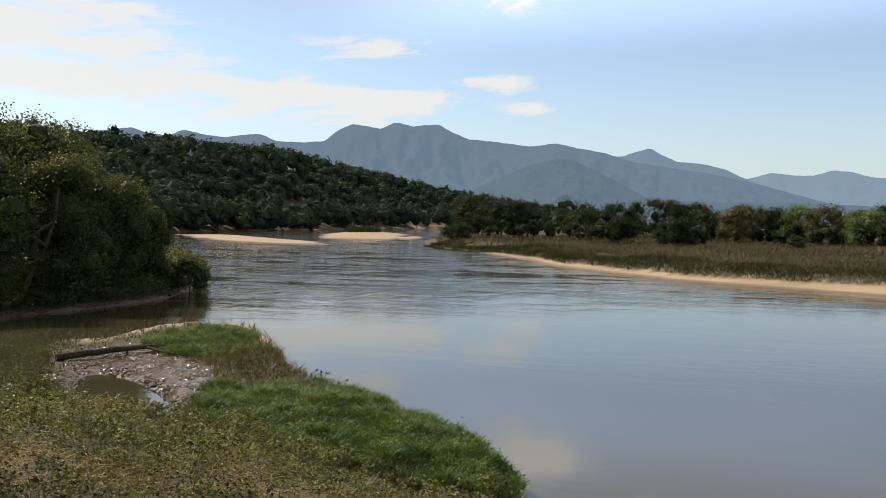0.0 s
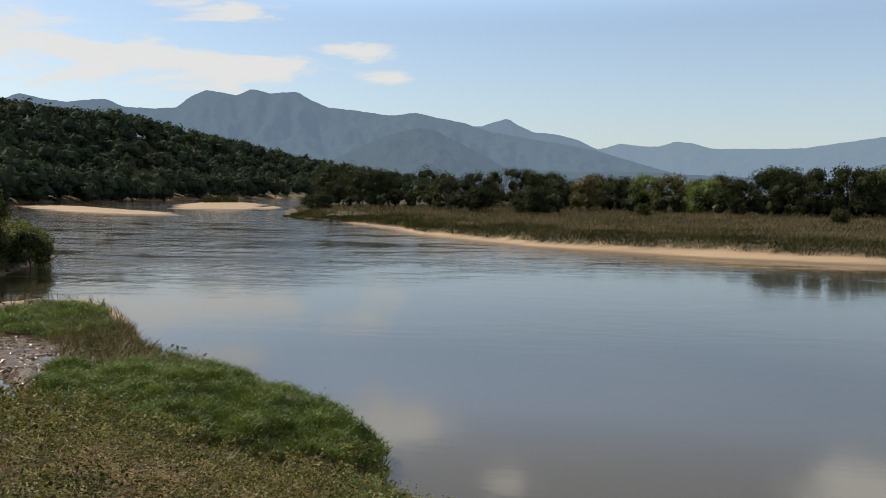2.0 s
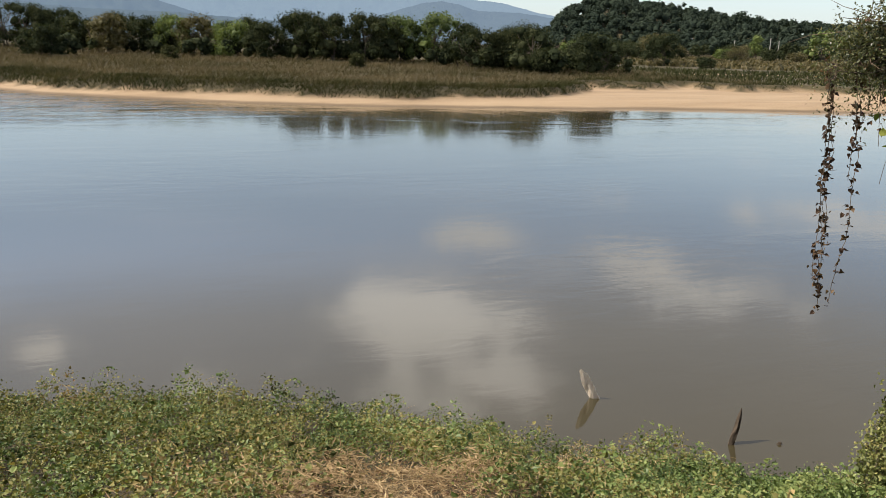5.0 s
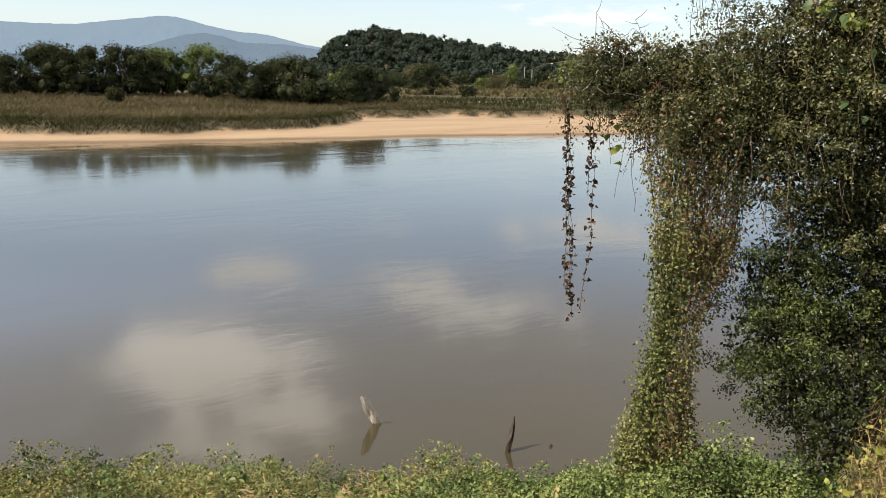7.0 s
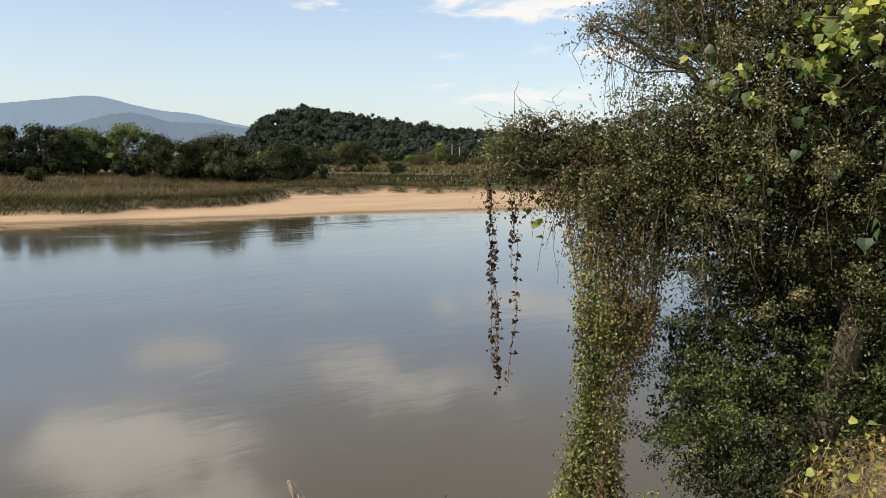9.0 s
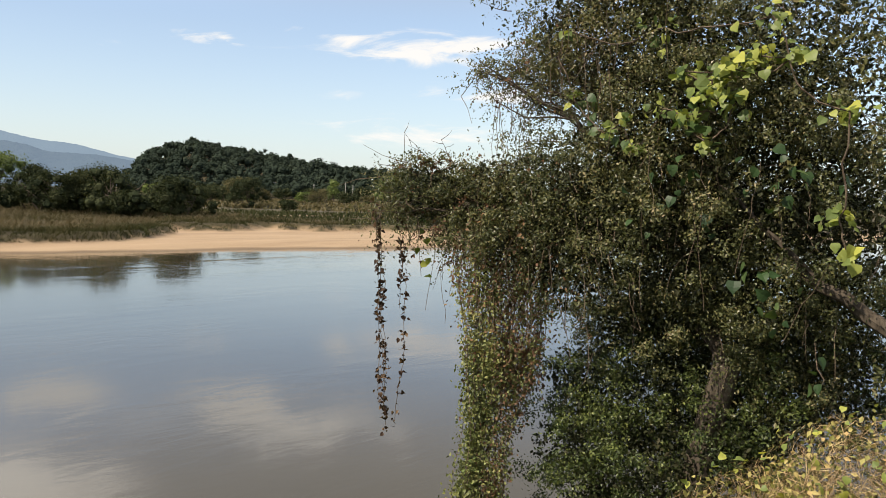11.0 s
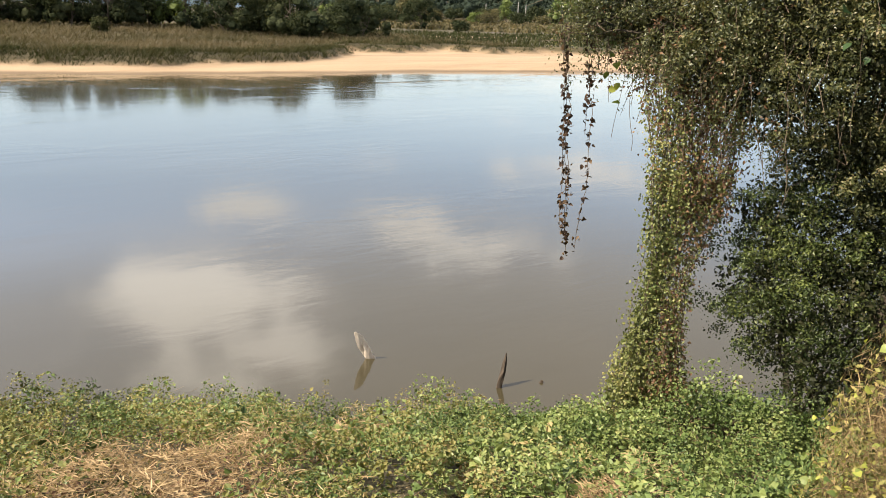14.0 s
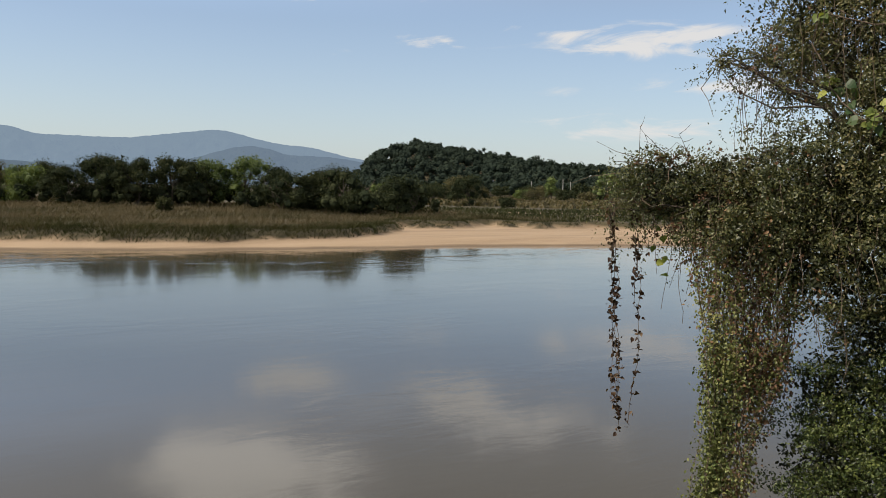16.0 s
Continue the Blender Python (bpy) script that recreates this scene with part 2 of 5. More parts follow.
WOOD_R = foliage("wood_leaf_hill", [(0.1, (0.0198, 0.0297, 0.0231)), (0.55, (0.0286, 0.0407, 0.0308)), (0.95, (0.0418, 0.0561, 0.0396))], 0.12, 0.04, 0.85, spec=0.03, own=0.35, wide=1.3)
WILLOW = foliage("willow_leaf", [(0.1, (0.01694, 0.02376, 0.0099)), (0.5, (0.0539, 0.06974, 0.0231)), (0.9, (0.1309, 0.143, 0.0495))], 0.4, 0.35)
BANK_LEAF = foliage("bank_tree_leaf", [(0.1, (0.0144, 0.021, 0.0114)), (0.5, (0.0312, 0.0408, 0.021)), (0.9, (0.0624, 0.0684, 0.0336))], 0.25, 0.12, 0.8, spec=0.06)
LIGHT_LEAF = foliage("light_tree_leaf", [(0.1, (0.04, 0.06, 0.02)), (0.5, (0.09, 0.13, 0.04)), (0.9, (0.16, 0.20, 0.06))], 0.35, 0.15)
OLIVE_LEAF = foliage("olive_tree_leaf", [(0.1, (0.04, 0.036, 0.016)), (0.5, (0.085, 0.078, 0.034)), (0.9, (0.13, 0.115, 0.05))], 0.3, 0.15)
REED = foliage("reed_blade", [(0.08, (0.0351, 0.0406, 0.0156)), (0.35, (0.0686, 0.0593, 0.0343)), (0.7, (0.109, 0.0897, 0.0562)), (0.95, (0.187, 0.148, 0.101))], 0.2, 0.10, 0.85, spec=0.06, own=0.38, wide=1.35)
REED_GREEN = foliage("bank_sedge", [(0.1, (0.0213, 0.0289, 0.0119)), (0.6, (0.0425, 0.0476, 0.0221)), (0.95, (0.085, 0.0765, 0.0382))], 0.2, 0.2, 0.85, spec=0.06, own=0.38, wide=1.35)
LUSH = foliage("lush_grass", [(0.05, (0.022, 0.040, 0.008)), (0.45, (0.062, 0.104, 0.02)), (0.75, (0.115, 0.158, 0.034)), (0.97, (0.20, 0.215, 0.06))], 0.3, 1.3, own=0.42, wide=1.4)
DRYGRASS = foliage("dry_grass", [(0.1, (0.0375, 0.036, 0.015)), (0.5, (0.0863, 0.075, 0.036)), (0.95, (0.165, 0.128, 0.0675))], 0.25, 0.6)
CREEPER = foliage("creeper_leaf", [(0.02, (0.014, 0.024, 0.009)), (0.28, (0.052, 0.088, 0.026)), (0.55, (0.12, 0.168, 0.052)), (0.82, (0.235, 0.27, 0.098)), (0.98, (0.34, 0.25, 0.118))], 0.18, 0.9, 0.45, spec=0.28, own=0.42, wide=1.5)
CREEPER_DRY = foliage("creeper_leaf_turning", [(0.02, (0.024, 0.028, 0.012)), (0.25, (0.08, 0.096, 0.0304)), (0.5, (0.16, 0.164, 0.052)), (0.75, (0.256, 0.224, 0.088)), (0.95, (0.24, 0.136, 0.072))], 0.25, 0.9, 0.5, spec=0.22, own=0.42, wide=1.5)
HEAP_LEAF = foliage("heap_leaf", [(0.05, (0.06, 0.066, 0.0216)), (0.4, (0.18, 0.18, 0.054)), (0.7, (0.336, 0.3, 0.108)), (0.95, (0.432, 0.288, 0.144))], 0.25, 0.9, 0.55, spec=0.18)
CREEPER_OLIVE = foliage("creeper_leaf_olive", [(0.05, (0.0144, 0.018, 0.0072)), (0.4, (0.0446, 0.054, 0.0173)), (0.7, (0.09, 0.09, 0.0302)), (0.95, (0.158, 0.112, 0.054))], 0.25, 0.6, 0.65, spec=0.12)
STRAW = foliage("straw", [(0.05, (0.10, 0.06, 0.03)), (0.5, (0.30, 0.21, 0.115)), (0.95, (0.52, 0.40, 0.24))], 0.15, 0.8, 0.7)
TREE_LEAF = foliage("small_tree_leaf", [(0.05, (0.02, 0.028, 0.011)), (0.4, (0.062, 0.074, 0.026)), (0.7, (0.13, 0.128, 0.05)), (0.95, (0.22, 0.175, 0.09))], 0.25, 0.8, 0.4, spec=0.42)
# darker leaf colour that puts the shade inside a crown into the leaves
INNER_SHADE = foliage("inner_leaf_shade", [(0.1, (0.012, 0.016, 0.008)), (0.6, (0.028, 0.032, 0.014)), (0.95, (0.05, 0.046, 0.024))], 0.2, 0.8, 0.6, spec=0.15)
HEAP_STRAW = foliage("heap_straw", [(0.05, (0.0675, 0.0432, 0.0216)), (0.5, (0.2228, 0.1553, 0.081)), (0.95, (0.486, 0.3645, 0.1958))], 0.15, 0.9, 0.7)
CURTAIN_LEAF = foliage("curtain_leaf", [(0.02, (0.0297, 0.0378, 0.01485)), (0.4, (0.108, 0.1296, 0.0432)), (0.8, (0.2295, 0.2403, 0.08775)), (0.97, (0.378, 0.324, 0.135))], 0.25, 1.2, 0.45, spec=0.3)
# darker copy of the vine leaf, with shade put into its colour
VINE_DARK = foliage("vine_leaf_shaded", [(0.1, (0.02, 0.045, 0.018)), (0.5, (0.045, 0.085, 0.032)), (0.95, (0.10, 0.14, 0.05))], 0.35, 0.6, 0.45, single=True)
SHRUB_LEAF = foliage("shrub_leaf", [(0.1, (0.0168, 0.0288, 0.0096)), (0.55, (0.048, 0.0696, 0.0204)), (0.95, (0.144, 0.168, 0.048))], 0.25, 1.2, 0.4, spec=0.3)
# brown halved in tone so that the hanging vines look backlit
DEAD_SINGLE = foliage("withered_leaf_single", [(0.1, (0.018, 0.010, 0.007)), (0.6, (0.05, 0.028, 0.017)), (0.95, (0.12, 0.075, 0.04))], 0.2, 0.6, single=True)
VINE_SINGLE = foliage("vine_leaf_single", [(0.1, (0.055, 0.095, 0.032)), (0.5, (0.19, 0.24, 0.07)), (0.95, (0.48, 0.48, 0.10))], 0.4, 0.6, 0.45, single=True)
DEAD_LEAF = foliage("withered_leaf", [(0.1, (0.0455, 0.0234, 0.013)), (0.6, (0.13, 0.0715, 0.039)), (0.95, (0.247, 0.156, 0.078))], 0.2, 0.6)
MUD = plain("wet_mud", (0.06, 0.042, 0.028), (0.17, 0.125, 0.085), 6.0, 0.22, 0.3)
BARK = bark("bark_mat", (0.03, 0.024, 0.018), (0.11, 0.09, 0.07))
TWIG = bark("twig_mat", (0.05, 0.035, 0.025), (0.14, 0.11, 0.08), 30)
PALE_WOOD = bark("weathered_wood", (0.50, 0.42, 0.34), (0.82, 0.74, 0.65), 22)
DARK_WOOD = bark("wet_dark_wood", (0.02, 0.016, 0.012), (0.09, 0.07, 0.055), 18)
WALL = plain("house_wall", (0.14, 0.135, 0.12), (0.25, 0.24, 0.21))
ROOF = plain("roof_sheet", (0.16, 0.19, 0.23), (0.28, 0.31, 0.35), 1.0, 0.6)
ROOF_PALE = plain("roof_pale", (0.30, 0.31, 0.32), (0.46, 0.46, 0.46), 1.0, 0.6)
GLASS_DARK = plain("window_dark", (0.02, 0.025, 0.03), (0.05, 0.055, 0.06), 1.0, 0.15, 0.0)
CONCRETE = plain("pole_concrete", (0.22, 0.215, 0.205), (0.32, 0.315, 0.30), 4.0)
DEBRIS = plain("floating_debris", (0.03, 0.022, 0.016), (0.07, 0.05, 0.035), 20.0)

# ---------------------------------------------------------------- mesh tools
class Geo:
    """Gathers many small faces into one mesh."""

    def __init__(self):
        self.v, self.f, self.n = [], [], 0

    def add(self, verts, faces):
        verts = np.asarray(verts, float).reshape(-1, 3)
        self.v.append(verts)
        self.f.append(np.asarray(faces, int) + self.n)
        self.n += len(verts)

    def mesh(self, name, smooth=False):
        me = bpy.data.meshes.new(name)
        v = np.concatenate(self.v)
        me.vertices.add(len(v))
        me.vertices.foreach_set("co", v.astype(np.float32).ravel())
        loops = np.concatenate([f.ravel() for f in self.f])
        sizes = np.concatenate([np.full(len(f), f.shape[1]) for f in self.f])
        me.loops.add(len(loops))
        me.loops.foreach_set("vertex_index", loops.astype(np.int32))
        me.polygons.add(len(sizes))
        me.polygons.foreach_set("loop_start", np.concatenate([[0], np.cumsum(sizes)[:-1]]).astype(np.int32))
        me.polygons.foreach_set("use_smooth", np.full(len(sizes), smooth))
        me.update(calc_edges=True)
        return me


def part(name, geo, mat, parent=None, label="", smooth=False):
    """One mesh object, under a thing or part when a parent is given."""
    if isinstance(geo, bmesh.types.BMesh):
        me = bpy.data.meshes.new(name)
        geo.to_mesh(me)
        geo.free()
        for p in me.polygons:
            p.use_smooth = smooth
    else:
        me = geo.mesh(name, smooth)
    me.materials.append(mat)
    ob = new(name, me)
    if parent is not None:
        ob.parent = parent
    return tagged(ob, label)


def holder(name, x, y, z, label, category, group="", turn=0.0):
    ob = new(name)
    ob.empty_display_size = 0.2
    ob.matrix_basis = pose(x, y, z, 0, 0, turn)
    return tagged(ob, label, category, group)


def unit(v):
    return v / np.maximum(np.linalg.norm(v, axis=-1, keepdims=True), 1e-9)


def balls(rng, n):
    return unit(rng.normal(size=(n, 3)))


def leaves(geo, rng, P, U, Nrm, L, W, fold=0.12):
    """Pointed leaves: base, two shoulders, tip."""
    n = len(P)
    L, W = np.broadcast_to(L, n)[:, None], np.broadcast_to(W, n)[:, None]
    U = unit(U)
    S = unit(np.cross(Nrm, U))
    K = np.cross(U, S)
    v = np.stack([P, P + U * L * 0.42 + S * W * 0.5 + K * W * fold, P + U * L, P + U * L * 0.42 - S * W * 0.5 + K * W * fold], 1)
    geo.add(v, np.arange(4 * n).reshape(n, 4))


def broad_leaves(geo, rng, P, U, Nrm, L, W, fold=0.15):
    """Broad lobed leaves folded on the midrib: two faces each."""
    n = len(P)
    L, W = np.broadcast_to(L, n)[:, None], np.broadcast_to(W, n)[:, None]
    U = unit(U)
    S = unit(np.cross(Nrm, U))
    K = np.cross(U, S)
    droop = K * -L * 0.12
    v = np.stack([P, P + U * L * 0.22 + S * W * 0.5 + K * W * fold, P + U * L * 0.62 + S * W * 0.42 + K * W * fold, P + U * L + droop,
                  P + U * L * 0.62 - S * W * 0.42 + K * W * fold, P + U * L * 0.22 - S * W * 0.5 + K * W * fold], 1)
    i = np.arange(n)[:, None] * 6
    geo.add(v, np.concatenate([i + np.array([[0, 1, 2, 3]]), i + np.array([[0, 3, 4, 5]])]))


def blades(geo, rng, P, lean, H, W, bend=0.35):
    """Grass blades: a bent strip that runs to a point."""
    n = len(P)
    H, W = np.broadcast_to(H, n)[:, None], np.broadcast_to(W, n)[:, None]
    up = np.array([0, 0, 1.0])
    a = rng.uniform(0, 2 * np.pi, n)
    S = np.stack([np.cos(a), np.sin(a), 0 * a], 1)
    mid = P + up * H * 0.55 + lean * H * bend * 0.35
    tip = P + up * H * 0.95 + lean * H * bend
    v = np.stack([P - S * W / 2, P + S * W / 2, mid + S * W * 0.4, tip, mid - S * W * 0.4], 1)
    i = np.arange(n)[:, None] * 5
    geo.add(v, i + np.array([[0, 1, 2, 4]]))
    geo.f.append(geo.f[-1][:, [3, 2]])
    geo.f[-1] = np.concatenate([geo.f[-1], geo.f[-2][:, :1] + 3], 1)


def tube(geo, pts, radii, sides=6):
    pts = np.asarray(pts, float)
    t = unit(np.gradient(pts, axis=0))
    ref = np.where(np.abs(t[:, 2:3]) > 0.9, np.array([[1.0, 0, 0]]), np.array([[0, 0, 1.0]]))
    a = unit(np.cross(t, ref))
    b = np.cross(t, a)
    ang = np.arange(sides) * 2 * np.pi / sides
    ring = pts[:, None] + np.asarray(radii)[:, None, None] * (np.cos(ang)[None, :, None] * a[:, None] + np.sin(ang)[None, :, None] * b[:, None])
    n = len(pts)
    i, j = np.meshgrid(np.arange(n - 1), np.arange(sides), indexing="ij")
    k = (j + 1) % sides
    geo.add(ring, np.stack([i * sides + j, i * sides + k, (i + 1) * sides + k, (i + 1) * sides + j], -1).reshape(-1, 4))
    geo.add(ring[-1], np.arange(sides)[None])
    geo.add(ring[0], np.arange(sides)[None, ::-1])


def bent(rng, a, b, n=7, wobble=0.06, sag=0.0):
    a, b = np.asarray(a, float), np.asarray(b, float)
    t = np.linspace(0, 1, n)[:, None]
    p = a + (b - a) * t
    d = np.linalg.norm(b - a)
    w = np.cumsum(rng.normal(size=(n, 3)), 0) * d * wobble / np.sqrt(n)
    p += (w - w[-1] * t) * np.sin(t * np.pi * 0.9 + 0.15)
    p[:, 2] -= sag * d * np.sin(t[:, 0] * np.pi)
    return p


# ---------------------------------------------------------------- the lie of the land
NEAR_LAND = np.array([
    (6000, -5000), (300, -160), (40, -24), (15, -3), (11, 1.6), (9.4, 3.6), (8.2, 4.9), (7.4, 6.0), (6.3, 7.2), (5.0, 8.3), (3.0, 9.7), (1.0, 10.9),
    (-1.6, 11.9), (-2.9, 13.8), (-3.1, 15.3), (-4.2, 17.1), (-5.8, 18.7), (-7.4, 20.2), (-10.3, 22.6), (-12.4, 24.8), (-15.2, 29.5), (-18.7, 33.9), (-21.8, 34.3),
    (-22.6, 31.5), (-22, 28.6), (-23.5, 26), (-29, 24), (-34, 25.5), (-32, 31), (-30.5, 36), (-30, 39), (-29.8, 43.6), (-31.6, 49), (-32.7, 53.8), (-37, 60), (-60, 80), (-118, 130), (-142, 208),
    (-139, 278), (-130, 376), (-103, 435), (-66, 480), (-70, 900), (-70, 6000), (-6000, 6000), (-6000, -5000)], float)
FAR_LAND = np.array([
    (6000, -900), (600, -30), (200, 28), (90, 48), (60, 55.2), (48, 58.4), (36, 59.3), (22.8, 61.5), (14.5, 64.2), (6.2, 68.9), (-2.9, 76), (-7, 82), (-14.6, 92),
    (-19, 104), (-30, 124), (-37, 133), (-43, 143), (-46, 152), (-56, 182), (-62, 300), (-50, 470), (-58, 900), (-58, 6000), (6000, 6000)], float)


def shore(P, poly):
    """Signed distance to a shoreline, positive on land."""
    best = np.full(len(P), 1e9)
    odd = np.zeros(len(P), bool)
    for a, b in zip(poly, np.roll(poly, -1, 0)):
        d = b - a
        t = np.clip(((P - a) @ d) / (d @ d), 0, 1)
        best = np.minimum(best, np.hypot(*(P - a - t[:, None] * d).T))
        if a[1] != b[1]:
            odd ^= ((a[1] > P[:, 1]) != (b[1] > P[:, 1])) & (P[:, 0] < d[0] * (P[:, 1] - a[1]) / d[1] + a[0])
    return np.where(odd, best, -best)


def ease(v, lo, hi):
    t = np.clip((v - lo) / (hi - lo), 0, 1)
    return t * t * (3 - 2 * t)


def ripple(x, y, s, seed=0.0):
    """Cheap smooth unevenness from a few crossed waves."""
    return (np.sin(x * s * 1.3 + 1.7 * np.sin(y * s * 0.7 + seed) + seed) + np.sin(y * s * 1.7 + 1.3 * np.sin(x * s * 0.9 - seed) + 2 * seed)
            + 0.5 * np.sin((x + y) * s * 3.1 + seed * 3) + 0.5 * np.sin((x - 1.3 * y) * s * 2.7 - seed)) / 3.0


def bearing(x, y):
    return np.degrees(np.arctan2(-x, y)), np.hypot(x, y)


def mound(x, y, cx, cy, ang, la, lb):
    c, s = math.cos(radians(ang)), math.sin(radians(ang))
    u, v = ((x - cx) * c + (y - cy) * s) / la, (-(x - cx) * s + (y - cy) * c) / lb
    return u * u + v * v


# wooded hill across the bend and the one behind the village: crest height above the water by bearing
def hill_left(az, r):
    foot = np.interp(az, [4, 13, 19, 26, 34, 44, 70], [470, 447, 398, 311, 251, 215, 190])
    crest = np.interp(az, [4, 8, 12, 15, 19, 23, 27, 34, 44, 60, 80, 100], [0, 4, 9, 13, 20, 25, 28, 27, 24, 20, 12, 0])
    t = (r - foot) / 115
    return np.where(az > 4, crest * ease(t, 0.0, 1.0), 0), foot


def hill_right(az, r):
    crest = np.interp(az, [-110, -75, -60, -50, -45, -41, -37, -35.5, -33.7, -32.2, -31.2, -29.5], [0, 10, 12, 14, 17, 22, 28, 31, 29, 20, 8, 0])
    return np.where((az < -29) & (r > 440), crest * ease(r, 500, 640), 0)


SANDW = ([-60, -31, -26, -7, 11, 24, 34, 42, 52, 60, 75, 110], [-1.5, -1.2, 0.7, 2.1, 2.9, 3.0, 4.0, 7.4, 18, 23, 22, 10])


def land(x, y):
    """Height, sandiness and muddiness of the ground."""
    P = np.stack([x, y], 1)
    az, r = bearing(x, y)
    dn, df = shore(P, NEAR_LAND), shore(P, FAR_LAND)
    z = np.full(len(x), -1.6)
    z = np.maximum(z, np.where(dn < 0, np.maximum(dn * 0.35, -1.6), -9))
    z = np.maximum(z, np.where(df < 0, np.maximum(df * 0.10, -1.6), -9))
    # near bank: falls from the path to the water
    reach = np.interp(az, [-180, -120, -90, -74, -60, -50, -35, -10, 0, 10, 20, 28, 35, 43, 60, 90, 130, 180],
                      [60, 30, 14, 10.2, 9.2, 9.0, 9.0, 10.4, 11.2, 12.4, 14.5, 18, 21.6, 26.5, 31, 40, 60, 60])
    slope = np.where(r < 60, 3.4 * np.clip(1 - r / reach, 0, 1), 0)
    low = 0.22 + 0.05 * ripple(x, y, 0.8)
    low = low + 0.50 * np.exp(-mound(x, y, -7.6, 17.0, -29, 4.4, 1.9)) + 0.32 * np.exp(-mound(x, y, -16.6, 27.6, -35, 2.8, 2.0))
    low = np.where(r > 60, 1.2, low) + np.where((az > 36) & (r > 36), ease(dn, 2, 12) * 0.8, 0)
    top = np.maximum(slope, 0) + low
    top = top - 0.62 * np.exp(-mound(x, y, -14.7, 19.6, 140, 3.7, 1.0) ** 2) - 0.1 * np.exp(-mound(x, y, -17.5, 24, 120, 3, 2.0))
    knoll = np.exp(-mound(x, y, 7.35, 4.25, -38, 1.9, 0.75))
    top = top + (0.52 + 0.2 * ripple(x, y, 2.6, 3.0)) * knoll
    bank = np.where(dn > 0, np.minimum(top, (0.75 + 0.9 * knoll) * dn + 0.05), -9)
    z = np.maximum(z, bank)
    # far bank: sand, scarp, meadow
    w = np.interp(x, *SANDW) * (1 + 0.18 * ripple(x, y, 0.35, 2.0))
    far = 0.55 * ease(df, 0, 5) + 0.75 * ease(df, w, w + 1.5) + 0.6 * ease(df, 8, 70) + 0.05 * ripple(x, y, 0.5, 1.0)
    z = np.maximum(z, np.where(df > 0, np.minimum(far, 0.16 * df + 0.01 + far * 0.25), -9))
    hl, foot = hill_left(az, r)
    z = z + np.where(dn > 0, hl, 0) + np.where(df > 0, np.where(az > 4, hl, 0) + hill_right(az, r), 0)
    # bars of sand in mid river
    bar = np.exp(-mound(x, y, -93, 166, -44, 42, 8.5)) * 1.0 + np.exp(-mound(x, y, -87, 224, -72, 48, 11)) * 1.3 + np.exp(-mound(x, y, -66, 205, -76, 26, 2.0)) * 0.5
    barz = bar - 0.42 + 0.12 * ripple(x, y, 0.25, 5.0) + 0.16 * ripple(x, y, 0.09, 2.0)
    z = np.maximum(z, np.where(r < 330, barz, -9))
    sand = np.where((df > 0) & (df < w + 0.4) & (r < 400), 1.0, 0.0)
    sand = np.maximum(sand, np.where((df < 0) & (dn < 0) & ((df < -6) | (x > -28)), 1.0, 0.0))
    strip = np.where((df > 30) & (x > 80) & (y > 95) & (np.abs(df - 47 - 3 * ripple(x, y, 0.06)) < 2.2), 0.9, 0)
    sand = np.maximum(sand, strip)
    rim = (dn > 0) & (dn < 0.9) & (mound(x, y, -18.5, 31.5, 0, 6, 5.5) < 1)
    sand = np.maximum(sand, np.where(rim, 1.0, 0))
    sand = np.where(r > 430, 0.0, sand)
    mud = np.where(mound(x, y, -15.9, 21.9, 127, 6.4, 2.7) < 1.0 + 0.15 * ripple(x, y, 1.3, 2.0), 1.0, 0.0)
    mud = np.maximum(mud, np.where((dn > 0) & (dn < 0.4) & (y > 27) & (x < -21), 1.0, 0))
    return z, np.clip(sand, 0, 1), mud, dn, df


def height_at(x, y):
    return float(land(np.array([float(x)]), np.array([float(y)]))[0][0])


def build_ground():
    azs = np.radians(np.concatenate([np.arange(-90, 62, 0.62), np.arange(62, 270, 4.0)]))
    rs = np.concatenate([[0.4], np.geomspace(1.2, 46, 110), np.linspace(46.6, 110, 120), np.linspace(111, 280, 100), np.geomspace(284, 4600, 40)])
    A, R_ = np.meshgrid(azs, rs, indexing="ij")
    x, y = (-np.sin(A) * R_).ravel(), (np.cos(A) * R_).ravel()
    z, sand, mud, dn, df = land(x, y)
    na, nr = A.shape
    g = Geo()
    i, j = np.meshgrid(np.arange(na), np.arange(nr - 1), indexing="ij")
    k = (i + 1) % na
    g.add(np.stack([x, y, z], 1), np.stack([i * nr + j, i * nr + j + 1, k * nr + j + 1, k * nr + j], -1).reshape(-1, 4)[:, ::-1])
    g.f.append((np.arange(na)[::-1] * nr)[None])
    me = g.mesh("ground", True)
    for key, val in (("sand", sand), ("mud", mud)):
        at = me.attributes.new(key, "FLOAT", "POINT")
        at.data.foreach_set("value", val.astype(np.float32))
    me.materials.append(GROUND)
    tagged(new("ground", me), "river banks of soil, wet mud and pale sand running off to the hills", "ground", kind="structure")


def build_water():
    g = Geo()
    rs = np.geomspace(1.5, 1200, 60)
    azs = np.radians(np.arange(0, 360, 4.0))
    A, R_ = np.meshgrid(azs, rs, indexing="ij")
    na, nr = A.shape
    i, j = np.meshgrid(np.arange(na), np.arange(nr - 1), indexing="ij")
    k = (i + 1) % na
    g.add(np.stack([-np.sin(A) * R_, np.cos(A) * R_, 0 * A], -1).reshape(-1, 3),
          np.stack([i * nr + j, i * nr + j + 1, k * nr + j + 1, k * nr + j], -1).reshape(-1, 4)[:, ::-1])
    g.f.append((np.arange(na) * nr)[None])
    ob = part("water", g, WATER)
    tagged(ob, "broad slow river of silty brown water mirroring the sky", "river", kind="structure")


